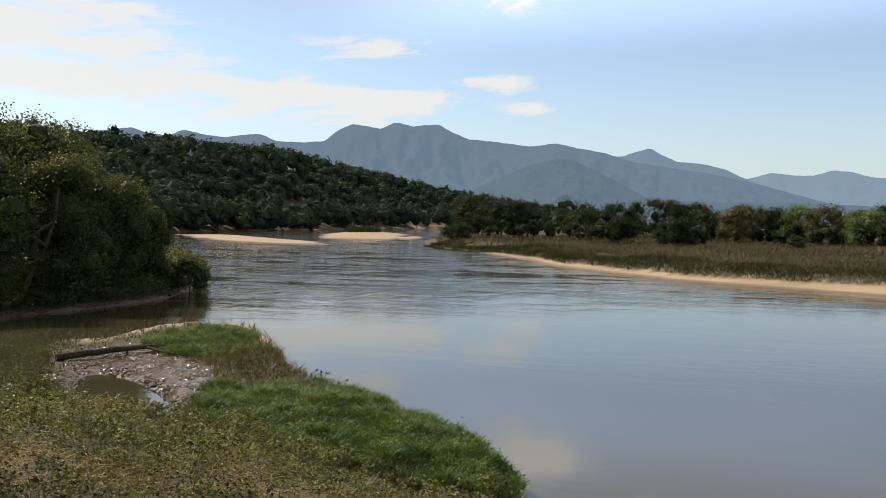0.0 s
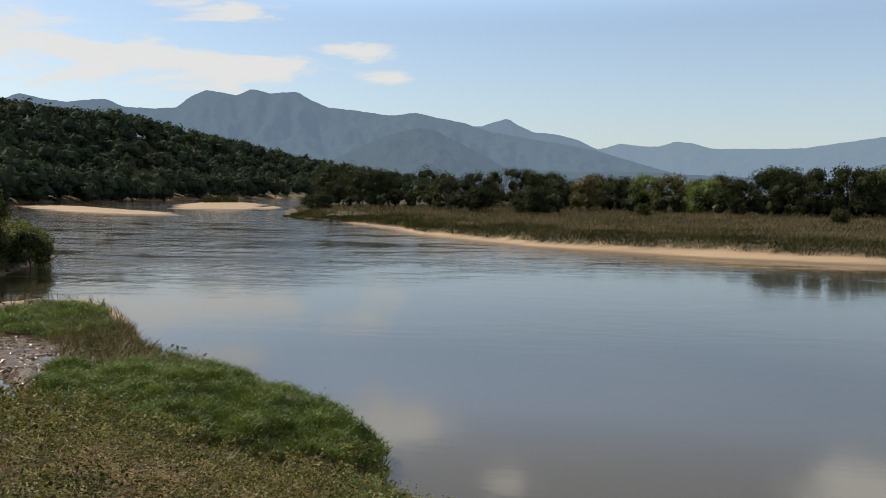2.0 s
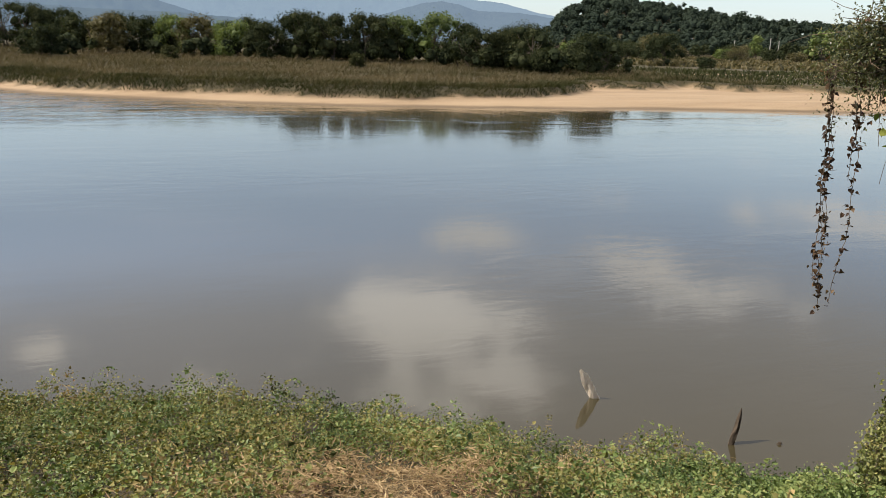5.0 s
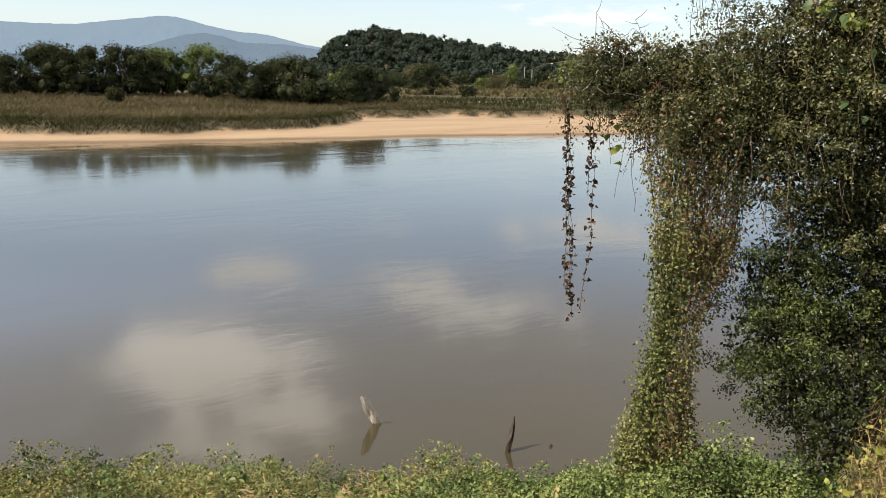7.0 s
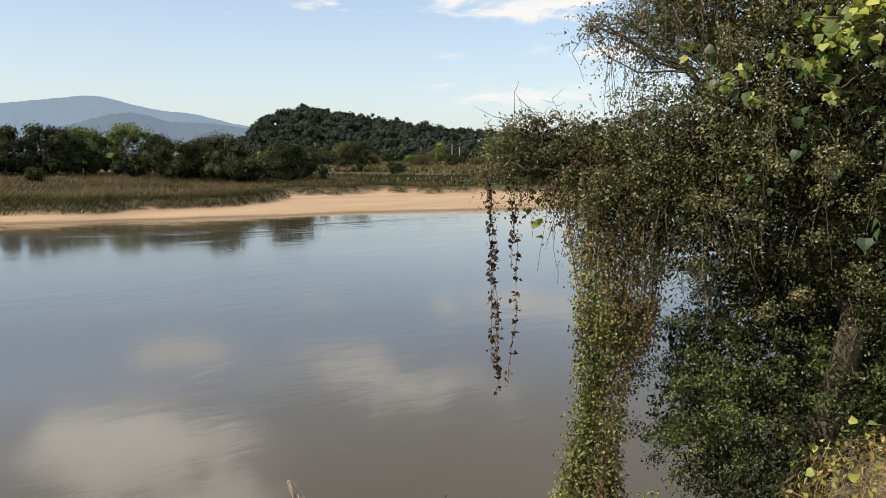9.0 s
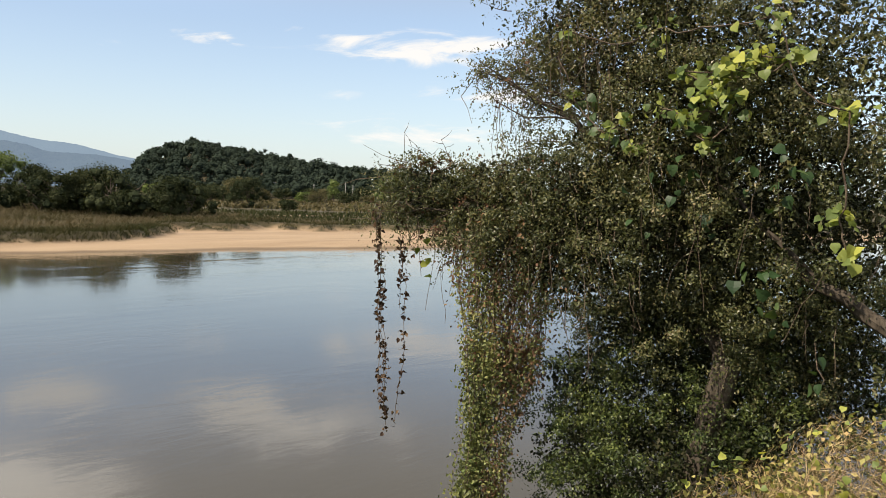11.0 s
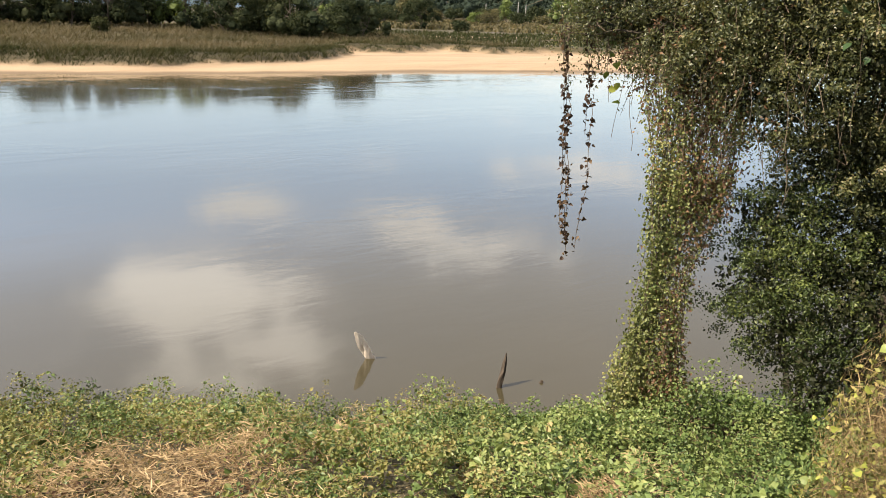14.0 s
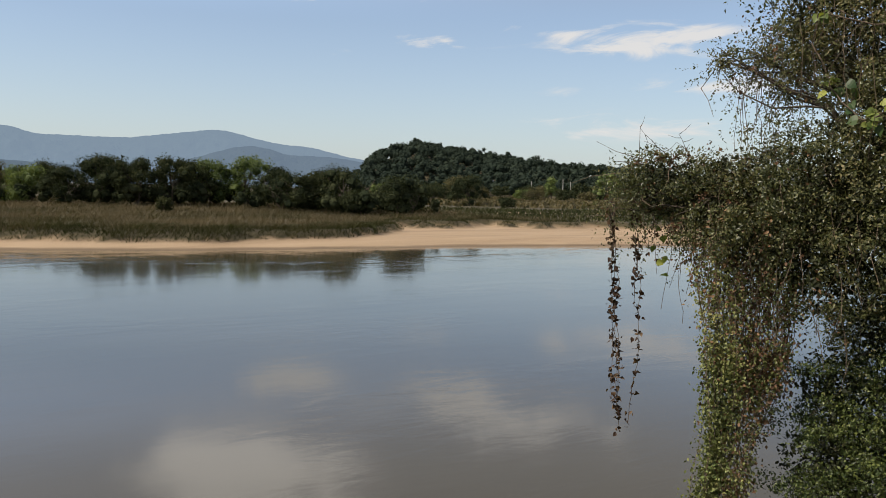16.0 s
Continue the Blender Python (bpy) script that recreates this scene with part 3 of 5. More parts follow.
def ridge(name, label, mat, dist, depth, profile, rough, seed, spurs=0.66):
    """A mountain range: heights of its crest by bearing, folded into spurs and gullies that branch downhill."""
    profile = sorted(profile)
    azs = np.radians(np.arange(profile[0][0], profile[-1][0] + 0.01, 0.16))
    a = np.degrees(azs)
    el = np.interp(a, [p[0] for p in profile], [p[1] for p in profile])
    k = np.exp(-np.linspace(-2, 2, 5) ** 2)
    el = np.convolve(np.pad(el, 2, mode="edge"), k / k.sum(), "valid")
    el = el + rough * (0.5 * np.sin(a * 5.1 + seed) + 0.4 * np.sin(a * 11.3 + 2 * seed) + 0.35 * np.sin(a * 23.7 + seed * 3) + 0.3 * np.sin(a * 41.0 + seed))
    crest = EYE + dist * np.tan(np.radians(el))
    ts = np.linspace(0, 1, 46)
    A, T = np.meshgrid(azs, ts, indexing="ij")
    r = dist - depth * (1 - T)
    D = np.degrees(A)
    big = 1 - np.abs(ripple(D + 4.0 * T, 5.0 * T - 0.3 * D, 0.55, seed))
    mid = 1 - np.abs(ripple(D - 5.0 * T, 6.0 * T + 0.4 * D, 1.2, seed + 1))
    fine = 1 - np.abs(ripple(D + 2.0 * T, 7.0 * T, 3.1, seed + 2))
    fold = 0.5 * big + 0.33 * mid + 0.17 * fine
    z = crest[:, None] * (T ** 1.05) * (1 - spurs * (1 - fold) * np.sin(np.pi * T) ** 0.8) - 2 * (1 - T)
    na, nt = A.shape
    g = Geo()
    i, j = np.meshgrid(np.arange(na - 1), np.arange(nt - 1), indexing="ij")
    g.add(np.stack([-np.sin(A) * r, np.cos(A) * r, z], -1).reshape(-1, 3),
          np.stack([i * nt + j, i * nt + j + 1, (i + 1) * nt + j + 1, (i + 1) * nt + j], -1).reshape(-1, 4)[:, ::-1])
    ob = part(name, g, mat, smooth=True)
    tagged(ob, label, "mountain", kind="structure")


build_ground()
build_water()
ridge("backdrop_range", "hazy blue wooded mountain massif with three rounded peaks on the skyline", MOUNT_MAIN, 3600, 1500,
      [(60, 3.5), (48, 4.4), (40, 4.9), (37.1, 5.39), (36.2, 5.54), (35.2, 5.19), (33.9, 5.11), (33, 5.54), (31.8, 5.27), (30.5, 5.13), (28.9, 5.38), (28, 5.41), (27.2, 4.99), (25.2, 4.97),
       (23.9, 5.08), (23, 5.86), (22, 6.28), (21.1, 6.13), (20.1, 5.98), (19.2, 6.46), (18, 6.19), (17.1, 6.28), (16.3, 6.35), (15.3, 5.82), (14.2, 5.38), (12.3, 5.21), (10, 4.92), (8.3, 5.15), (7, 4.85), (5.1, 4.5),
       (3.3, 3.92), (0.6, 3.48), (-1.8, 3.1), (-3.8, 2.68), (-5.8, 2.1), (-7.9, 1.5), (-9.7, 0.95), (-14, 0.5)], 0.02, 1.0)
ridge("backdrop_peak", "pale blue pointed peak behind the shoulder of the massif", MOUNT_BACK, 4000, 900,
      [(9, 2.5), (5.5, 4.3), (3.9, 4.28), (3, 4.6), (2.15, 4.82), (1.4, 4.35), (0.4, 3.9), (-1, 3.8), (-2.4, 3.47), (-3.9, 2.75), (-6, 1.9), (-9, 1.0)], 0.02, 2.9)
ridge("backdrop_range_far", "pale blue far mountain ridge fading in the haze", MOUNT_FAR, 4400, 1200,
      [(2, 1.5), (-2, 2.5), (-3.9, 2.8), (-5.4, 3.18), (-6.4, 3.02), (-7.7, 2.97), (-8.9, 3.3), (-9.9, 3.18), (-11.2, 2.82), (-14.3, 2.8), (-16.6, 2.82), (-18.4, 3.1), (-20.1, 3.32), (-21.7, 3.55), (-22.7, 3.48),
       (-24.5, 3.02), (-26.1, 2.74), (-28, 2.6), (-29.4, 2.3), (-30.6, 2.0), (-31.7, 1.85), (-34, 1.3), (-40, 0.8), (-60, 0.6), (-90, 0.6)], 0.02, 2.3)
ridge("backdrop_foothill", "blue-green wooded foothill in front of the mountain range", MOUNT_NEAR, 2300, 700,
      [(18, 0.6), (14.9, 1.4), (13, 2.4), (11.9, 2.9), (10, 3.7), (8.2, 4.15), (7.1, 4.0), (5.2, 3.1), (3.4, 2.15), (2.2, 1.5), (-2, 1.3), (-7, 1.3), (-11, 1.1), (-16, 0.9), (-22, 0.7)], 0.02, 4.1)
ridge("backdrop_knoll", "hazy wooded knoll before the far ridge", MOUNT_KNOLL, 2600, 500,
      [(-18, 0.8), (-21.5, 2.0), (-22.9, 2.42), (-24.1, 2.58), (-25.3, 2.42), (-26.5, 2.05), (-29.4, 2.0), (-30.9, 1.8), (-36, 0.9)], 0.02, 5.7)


# ---------------------------------------------------------------- woods on the hills
BALL_A = np.arange(5) * 2 * np.pi / 5
BALL = np.concatenate([[[0, 0, 1.0]]] + [np.stack([np.cos(BALL_A + o) * s, np.sin(BALL_A + o) * s, 0 * BALL_A + c], 1) for o, s, c in ((0, 0.85, 0.5), (0.6, 0.95, -0.3))] + [[[0, 0, -0.95]]])
BALL_F = np.array([(0, 1 + i, 1 + (i + 1) % 5) for i in range(5)] + [(1 + i, 6 + i, 1 + (i + 1) % 5) for i in range(5)]
                  + [(1 + (i + 1) % 5, 6 + i, 6 + (i + 1) % 5) for i in range(5)] + [(6 + i, 11, 6 + (i + 1) % 5) for i in range(5)])


def hearts(geo, centres, radii, rng=None):
    """Dense inner foliage: an uneven lump inside each lobe."""
    n = len(centres)
    v = centres[:, None] + BALL[None] * radii[:, None, None] * (1 if rng is None else rng.uniform(0.7, 1.2, (n, 12, 1)))
    f = (np.arange(n) * 12)[:, None, None] + BALL_F[None]
    geo.add(v, f.reshape(-1, 3))


def wood(name, label, mat, rng, xs, ys, size, quads, leaf, pines=0.0):
    """Many crowns joined in one mesh: heaps of rounded boughs, some drawn up to a point."""
    z = land(xs, ys)[0]
    n = len(xs)
    h = rng.uniform(0.7, 1.25, n) * size
    slim = (rng.random(n) < pines)[:, None, None]
    g = Geo()
    lobes = 6
    c = np.stack([xs, ys, z + h * 0.46], 1)
    D0 = unit(rng.normal(size=(n, lobes, 3)) + [0, 0, 0.25])
    lc = c[:, None] + D0 * h[:, None, None] * np.where(slim, [0.13, 0.13, 0.5], [0.27, 0.27, 0.25]) * rng.uniform(0.5, 1.0, (n, lobes, 1))
    lr = rng.uniform(0.19, 0.3, (n, lobes)) * h[:, None] * np.where(slim[:, :, 0], 0.6, 1.0)
    per = quads // lobes
    D = unit(rng.normal(size=(n, lobes, per, 3)) + np.array([0, 0, 0.35]))
    P = lc[:, :, None] + D * (lr[:, :, None, None] * rng.uniform(0.82, 1.1, (n, lobes, per, 1)))
    P, D = P.reshape(-1, 3), D.reshape(-1, 3)
    U = unit(np.cross(D, rng.normal(size=D.shape))) + np.array([0, 0, -0.2])
    s = rng.uniform(0.6, 1.3, len(P)) * leaf
    leaves(g, rng, P - U * s[:, None] * 0.5, U, D + rng.normal(size=D.shape) * 0.3, s, s * 0.85, 0.15)
    hearts(g, lc.reshape(-1, 3), lr.reshape(-1) * 0.74, rng)
    ob = part(name, g, mat)
    tagged(ob, label, "woodland", kind="stuff")


def polar(rng, n, a0, a1, r0, r1):
    a, r = np.radians(rng.uniform(a0, a1, n)), rng.uniform(r0, r1, n)
    return -np.sin(a) * r, np.cos(a) * r


rng = np.random.default_rng(3)
wa = rng.uniform(7, 49, 1350)
foot = hill_left(wa, 0 * wa)[1]
wr = foot + np.where(rng.random(1350) < 0.2, rng.uniform(-3, 8, 1350), 132 * rng.random(1350) ** 0.8)
wood("woodland", "dense dark green mixed wood covering the hill above the river bend", WOOD_L, rng, -np.sin(np.radians(wa)) * wr, np.cos(np.radians(wa)) * wr, 10.0, 96, 1.2, 0.22)
wa = np.concatenate([rng.uniform(-84, -50, 150), rng.uniform(-52, -31, 1000)])
wr = rng.uniform(500, 665, len(wa))
keep = (wr > 562) | (wa > -38.8) | (wa < -47) | (rng.random(len(wa)) < 0.85)
wa, wr = wa[keep], wr[keep]
wood("woodland", "dark pine and broadleaf wood over the low hill behind the village", WOOD_R, rng, -np.sin(np.radians(wa)) * wr, np.cos(np.radians(wa)) * wr, 9.3, 66, 1.6, 0.2)


# ---------------------------------------------------------------- trees
def crown(rng, h, w, quads, leaf, base=0.25, lobes=34, heart=0.62, ragged=0.5):
    """Leaves in uneven rounded lobes between the lower boughs and the top."""
    g = Geo()
    k = rng.uniform(0, 1, lobes) ** 0.8
    a = rng.uniform(0, 2 * np.pi, lobes)
    zc = h * (base + 0.10 + (0.76 - base) * k)
    rad = w * 0.5 * np.sqrt(np.clip(1 - ((k - 0.35) / 0.75) ** 2, 0.1, 1)) * rng.uniform(0.35, 0.85, lobes)
    lc = np.stack([np.cos(a) * rad, np.sin(a) * rad, zc], 1)
    lr = rng.uniform(0.11, 0.2, lobes) * (w + h) * 0.5
    per = quads // lobes
    D = unit(rng.normal(size=(lobes, per, 3)) + np.array([0, 0, 0.25]))
    P = lc[:, None] + D * (lr[:, None, None] * rng.uniform(0.6, 1.08, (lobes, per, 1)) ** 0.7) * np.array([1, 1, 0.85])
    P, D = P.reshape(-1, 3), D.reshape(-1, 3)
    P += rng.normal(size=P.shape) * 0.02 * w
    keep = P[:, 2] > h * base * 0.55
    P, D = P[keep], D[keep]
    U = unit(np.cross(D, rng.normal(size=P.shape)) + rng.normal(size=P.shape) * ragged + np.array([0, 0, -0.3]))
    s = rng.uniform(0.6, 1.35, len(P)) * leaf
    leaves(g, rng, P - U * s[:, None] * 0.4, U, D + rng.normal(size=D.shape) * ragged * 1.2, s, s * 0.6, 0.15)
    hearts(g, lc, lr * heart, rng)
    return g, lc


def make_tree(name, label, x, y, h, w, leafmat, seed, quads=3200, leaf=0.34, base=0.22, group="", sink=0.05, trunks=1, category="tree", heart=0.5):
    rng = np.random.default_rng(seed)
    ob = holder(name, x, y, height_at(x, y) - sink, label, category, group)
    g, lc = crown(rng, h, w, quads, leaf, base, heart=heart)
    part("crown", g, leafmat, ob)
    for t in range(trunks):
        t_geo = Geo()
        off = rng.normal(size=2) * 0.12 * w * (trunks > 1)
        topz = h * rng.uniform(0.6, 0.75)
        stem = bent(rng, (off[0], off[1], -0.1), (off[0] * 2 + rng.normal() * 0.06 * w, off[1] * 2 + rng.normal() * 0.06 * w, topz), 8, 0.08)
        r0 = max(0.05, h * 0.022)
        tube(t_geo, stem, np.linspace(r0, r0 * 0.3, 8), 7)
        for q in lc[t::trunks][:9]:
            s0 = stem[rng.integers(2, 6)]
            b = bent(rng, s0, q, 6, 0.1)
            tube(t_geo, b, np.linspace(r0 * 0.45, r0 * 0.1, 6), 5)
        part("trunk", t_geo, BARK, ob)
    return ob


# by the water on the far side of the inlet: willows, dark against the light
LEFT_TREES = [(-36.5, 41, 10.6, 8.5, 11), (-38, 36, 11.0, 9, 12), (-33.0, 38.5, 8.3, 6.0, 13), (-33.0, 43.0, 7.4, 4.8, 14), (-33.2, 46.5, 5.6, 3.6, 15), (-41, 47, 9.5, 8, 16), (-33.8, 33.5, 8.5, 6.5, 17)]
for x, y, h, w, sd in LEFT_TREES:
    make_tree("willow_tree", "leafy grey-green willow at the water's edge, dark on its shaded side", x, y, h, w, WILLOW, sd, 19000, 0.17, 0.02, "willows by the inlet", trunks=2)
make_tree("willow_shrub", "small dark willow shrub on the muddy point", -30.6, 47.6, 2.6, 2.5, WILLOW, 21, 2500, 0.17, 0.02, category="shrub")

# trees along the far meadow: x, y, height, width
BANK_ROW = [(-43, 180, 9.3, 11), (-34, 162, 7.3, 6.6), (-30, 163, 7.6, 8), (-20, 159, 8.0, 8.6), (-14, 139, 5.9, 9.4), (-9, 133, 4.4, 4.9), (-1, 125, 4.1, 5.7),
            (-7, 176, 8.2, 10.6), (-13, 170, 7.4, 6.8), (-2, 175, 8.0, 7), (4, 145, 5.9, 6.2), (8, 140, 6.2, 6.6), (14, 139, 5.8, 6), (17, 137, 6.2, 6), (20, 135, 6.1, 6.6),
            (24, 130, 5.7, 5.8), (28, 122, 5.3, 5.8), (32, 120, 7.5, 6.6), (35, 117, 7.0, 6), (40, 115, 7.0, 6.2), (44, 118, 6.7, 5.6), (-40, 150, 3.2, 5)]
BANK_ROW_EAST = [(47, 119, 7.4, 6), (52, 117, 7.8, 7), (50, 105, 5.9, 5.6), (51, 100, 5.5, 6.6), (56, 97, 6.1, 7.2), (55, 91, 3.1, 4.4), (62, 93, 5.0, 7.5), (58, 105, 5.7, 6.6),
                 (67, 99, 4.8, 7.4), (88, 122, 4.0, 5), (106, 133, 5.9, 8), (78, 140, 5.5, 7), (-50, 200, 8, 9), (2, 190, 7.5, 8), (30, 150, 6.5, 8), (12, 165, 6.5, 8), (40, 140, 6.5, 8)]
for i, (x, y, h, w) in enumerate(BANK_ROW + BANK_ROW_EAST):
    light = (x, y) in ((47, 119), (52, 117), (24, 130), (17, 137))
    w = w * 1.22
    make_tree("meadow_tree", "light green slender-stemmed tree in the row behind the meadow" if light else "round-crowned dark green tree in the row behind the meadow",
              x, y, h, w, LIGHT_LEAF if light else (OLIVE_LEAF if i in (11, 13, 14) else BANK_LEAF), 100 + i, 4600, 0.27, 0.03, "trees behind the meadow", trunks=3 if light else 2)
make_tree("spreading_tree", "lone wide-spreading olive tree in the open field", 121, 153, 6.4, 10.5, OLIVE_LEAF, 161, 3600, 0.36, 0.24, trunks=3, heart=0.3)
make_tree("bare_bush", "thinly leaved brownish tree in the straw-coloured field", 178, 190, 4.7, 7, OLIVE_LEAF, 162, 1500, 0.3, 0.2, trunks=3, heart=0.2)
make_tree("field_bush", "low dark bush at the edge of the sand", 99, 113, 2.1, 4, BANK_LEAF, 163, 1500, 0.25, 0.02, category="bush")
make_tree("meadow_bush", "low green bush standing in the reeds", 33, 98, 1.9, 2.6, REED_GREEN, 164, 900, 0.25, 0.02, category="bush")
make_tree("meadow_bush", "low green bush standing in the reeds", 14, 118, 1.9, 3.4, REED_GREEN, 165, 900, 0.25, 0.02, category="bush")
VILLAGE_TREES = [(230, 236, 9.7, 5.6), (231, 222, 7.1, 8), (246, 222, 12.0, 13), (262, 226, 11, 10), (212, 212, 4.2, 9), (216, 250, 5.5, 8.5), (151, 200, 4.1, 6.7), (200, 270, 6, 10), (240, 260, 6, 9), (180, 240, 5, 9), (280, 230, 8, 10), (165, 225, 5, 9)]
for i, (x, y, h, w) in enumerate(VILLAGE_TREES):
    make_tree("village_tree", "mid-green tree among the fields by the village", x, y, h, w, LIGHT_LEAF if i in (0, 2, 3) else BANK_LEAF, 180 + i, 1400, 0.5, 0.12, "trees by the village")
VILLAGE_SHRUBS = [(190, 205, 3.5, 8), (205, 225, 4, 9), (222, 210, 3.5, 8), (255, 245, 6, 10), (170, 212, 3, 7), (185, 262, 5, 10), (210, 285, 6, 11), (232, 300, 6.5, 12), (262, 275, 6, 11), (275, 255, 7, 11), (160, 250, 5, 10), (196, 238, 4, 9)]
for i, (x, y, h, w) in enumerate(VILLAGE_SHRUBS):
    make_tree("village_tree", "low spreading green tree among the fields by the village", x, y, h, w, (BANK_LEAF, LIGHT_LEAF, OLIVE_LEAF)[i % 3], 220 + i, 1000, 0.5, 0.04, "trees by the village")

# thicket that closes the gaps under the row of trees
rng = np.random.default_rng(31)
rows = BANK_ROW[:-1] + BANK_ROW_EAST[:9]
pick = rng.integers(0, len(rows), 150)
tx = np.array([rows[i][0] for i in pick]) + rng.normal(size=150) * 3.0
ty = np.array([rows[i][1] for i in pick]) + rng.normal(size=150) * 2.0 + 1.0
wood("thicket", "dark scrub filling the gaps below the meadow trees", BANK_LEAF, rng, tx, ty, 3.4, 120, 0.3)


# ---------------------------------------------------------------- reeds and grasses
def scatter(rng, n, x0, x1, y0, y1, test):
    """Random places in a box that pass the test(x, y, z, dn, df)."""
    x, y = rng.uniform(x0, x1, n), rng.uniform(y0, y1, n)
    z, sand, mud, dn, df = land(x, y)
    k = test(x, y, z, dn, df, rng.random(n))
    return np.stack([x, y, z], 1)[k]


def level_lean(rng, n, wind=(0, 0), amount=1.0):
    a = rng.uniform(0, 2 * np.pi, n)
    return np.stack([np.cos(a) * amount + wind[0], np.sin(a) * amount + wind[1], 0 * a], 1)


def stuff(name, geo, mat, label, category):
    return tagged(part(name, geo, mat), label, category, kind="stuff")


def sand_width(x, y):
    return np.interp(x, *SANDW) * (1 + 0.18 * ripple(x, y, 0.35, 2.0))


rng = np.random.default_rng(8)
g = Geo()
P = scatter(rng, 270000, -75, 75, 62, 190, lambda x, y, z, dn, df, u: (df > sand_width(x, y) + 1.5) & (df < 75) & (u < np.exp(-(np.hypot(x, y) - 75) / 60)) & (z > 0.5))
n = len(P)
hh = rng.uniform(0.35, 0.62, n) * (1 + 0.25 * ripple(P[:, 0], P[:, 1], 0.22, 1.0) + 0.3 * ripple(P[:, 0], P[:, 1], 0.9, 3.0))
blades(g, rng, P, level_lean(rng, n, (0.2, -0.1)), hh, rng.uniform(0.035, 0.07, n) * np.clip(np.hypot(P[:, 0], P[:, 1]) / 90, 0.8, 2), 1.0)
stuff("reed_bed", g, REED, "brown autumn reeds and rough grass over the far meadow", "reeds")

g = Geo()
P = scatter(rng, 620000, -52, 80, 56, 150, lambda x, y, z, dn, df, u: (df > sand_width(x, y) + 0.2) & (df < sand_width(x, y) + 5 + 3 * ripple(x, y, 0.3, 4.0)) & (u < np.interp(x, [-60, 40, 60, 130], [1, 1, 0.6, 0.4])))
n = len(P)
blades(g, rng, P, level_lean(rng, n, (0.1, -0.5)), rng.uniform(0.2, 0.42, n) * np.clip(1 + 0.7 * ripple(P[:, 0], P[:, 1], 0.7, 2.0) + 0.3 * ripple(P[:, 0], P[:, 1], 2.1, 2.0), 0.35, 1.8) * np.interp(P[:, 0], [40, 60], [1, 0.8]), rng.uniform(0.03, 0.07, n), 1.1)
stuff("sedge_fringe", g, REED_GREEN, "dark green sedge along the top of the sand", "sedge")

g = Geo()
P = scatter(rng, 34000, 45, 190, 62, 160, lambda x, y, z, dn, df, u: (df > sand_width(x, y) + 3) & (df < 60) & (x + 0.25 * y > 78))
n = len(P)
blades(g, rng, P, level_lean(rng, n), rng.uniform(0.25, 0.75, n) * (1 + 0.5 * ripple(P[:, 0], P[:, 1], 0.12, 3.0)), rng.uniform(0.1, 0.22, n), 0.5)
stuff("rough_grass", g, REED_GREEN, "low dull green grass behind the wide sand", "grass")

g = Geo()
x, y = polar(rng, 14000, -58, -33, 165, 430)
z = land(x, y)[0]
P = np.stack([x, y, z], 1)
blades(g, rng, P, level_lean(rng, len(P)), rng.uniform(0.4, 0.9, len(P)), rng.uniform(0.3, 0.8, len(P)), 0.6)
stuff("straw_field", g, DRYGRASS, "straw-coloured open field before the village", "field")

g = Geo()
P = scatter(rng, 9000, -100, -70, 195, 262, lambda x, y, z, dn, df, u: (mound(x, y, -92, 236, -70, 14, 5) < 1) & (z > 0.2))
blades(g, rng, P, level_lean(rng, len(P)), rng.uniform(0.8, 1.8, len(P)), rng.uniform(0.2, 0.4, len(P)), 0.4)
stuff("bar_sedge", g, REED_GREEN, "tuft of low willow and sedge on the sandbar", "sedge")

g = Geo()
P = scatter(rng, 110000, -50, -26, 26, 62, lambda x, y, z, dn, df, u: (dn > 0.1) & (dn < 10) & ((y > 29) | (x < -31)))
n = len(P)
P[:, 2] += rng.uniform(0.05, 1.5, n) * np.clip(0.75 + 0.5 * ripple(P[:, 0], P[:, 1], 0.9, 3.0), 0.2, 1.3)
leaves(g, rng, P, level_lean(rng, n) + [0, 0, 0.4], rng.normal(size=(n, 3)) + [0, 0, 0.6], rng.uniform(0.12, 0.3, n), rng.uniform(0.06, 0.14, n))
stuff("undergrowth", g, WILLOW, "dim tangled undergrowth below the willows", "undergrowth")

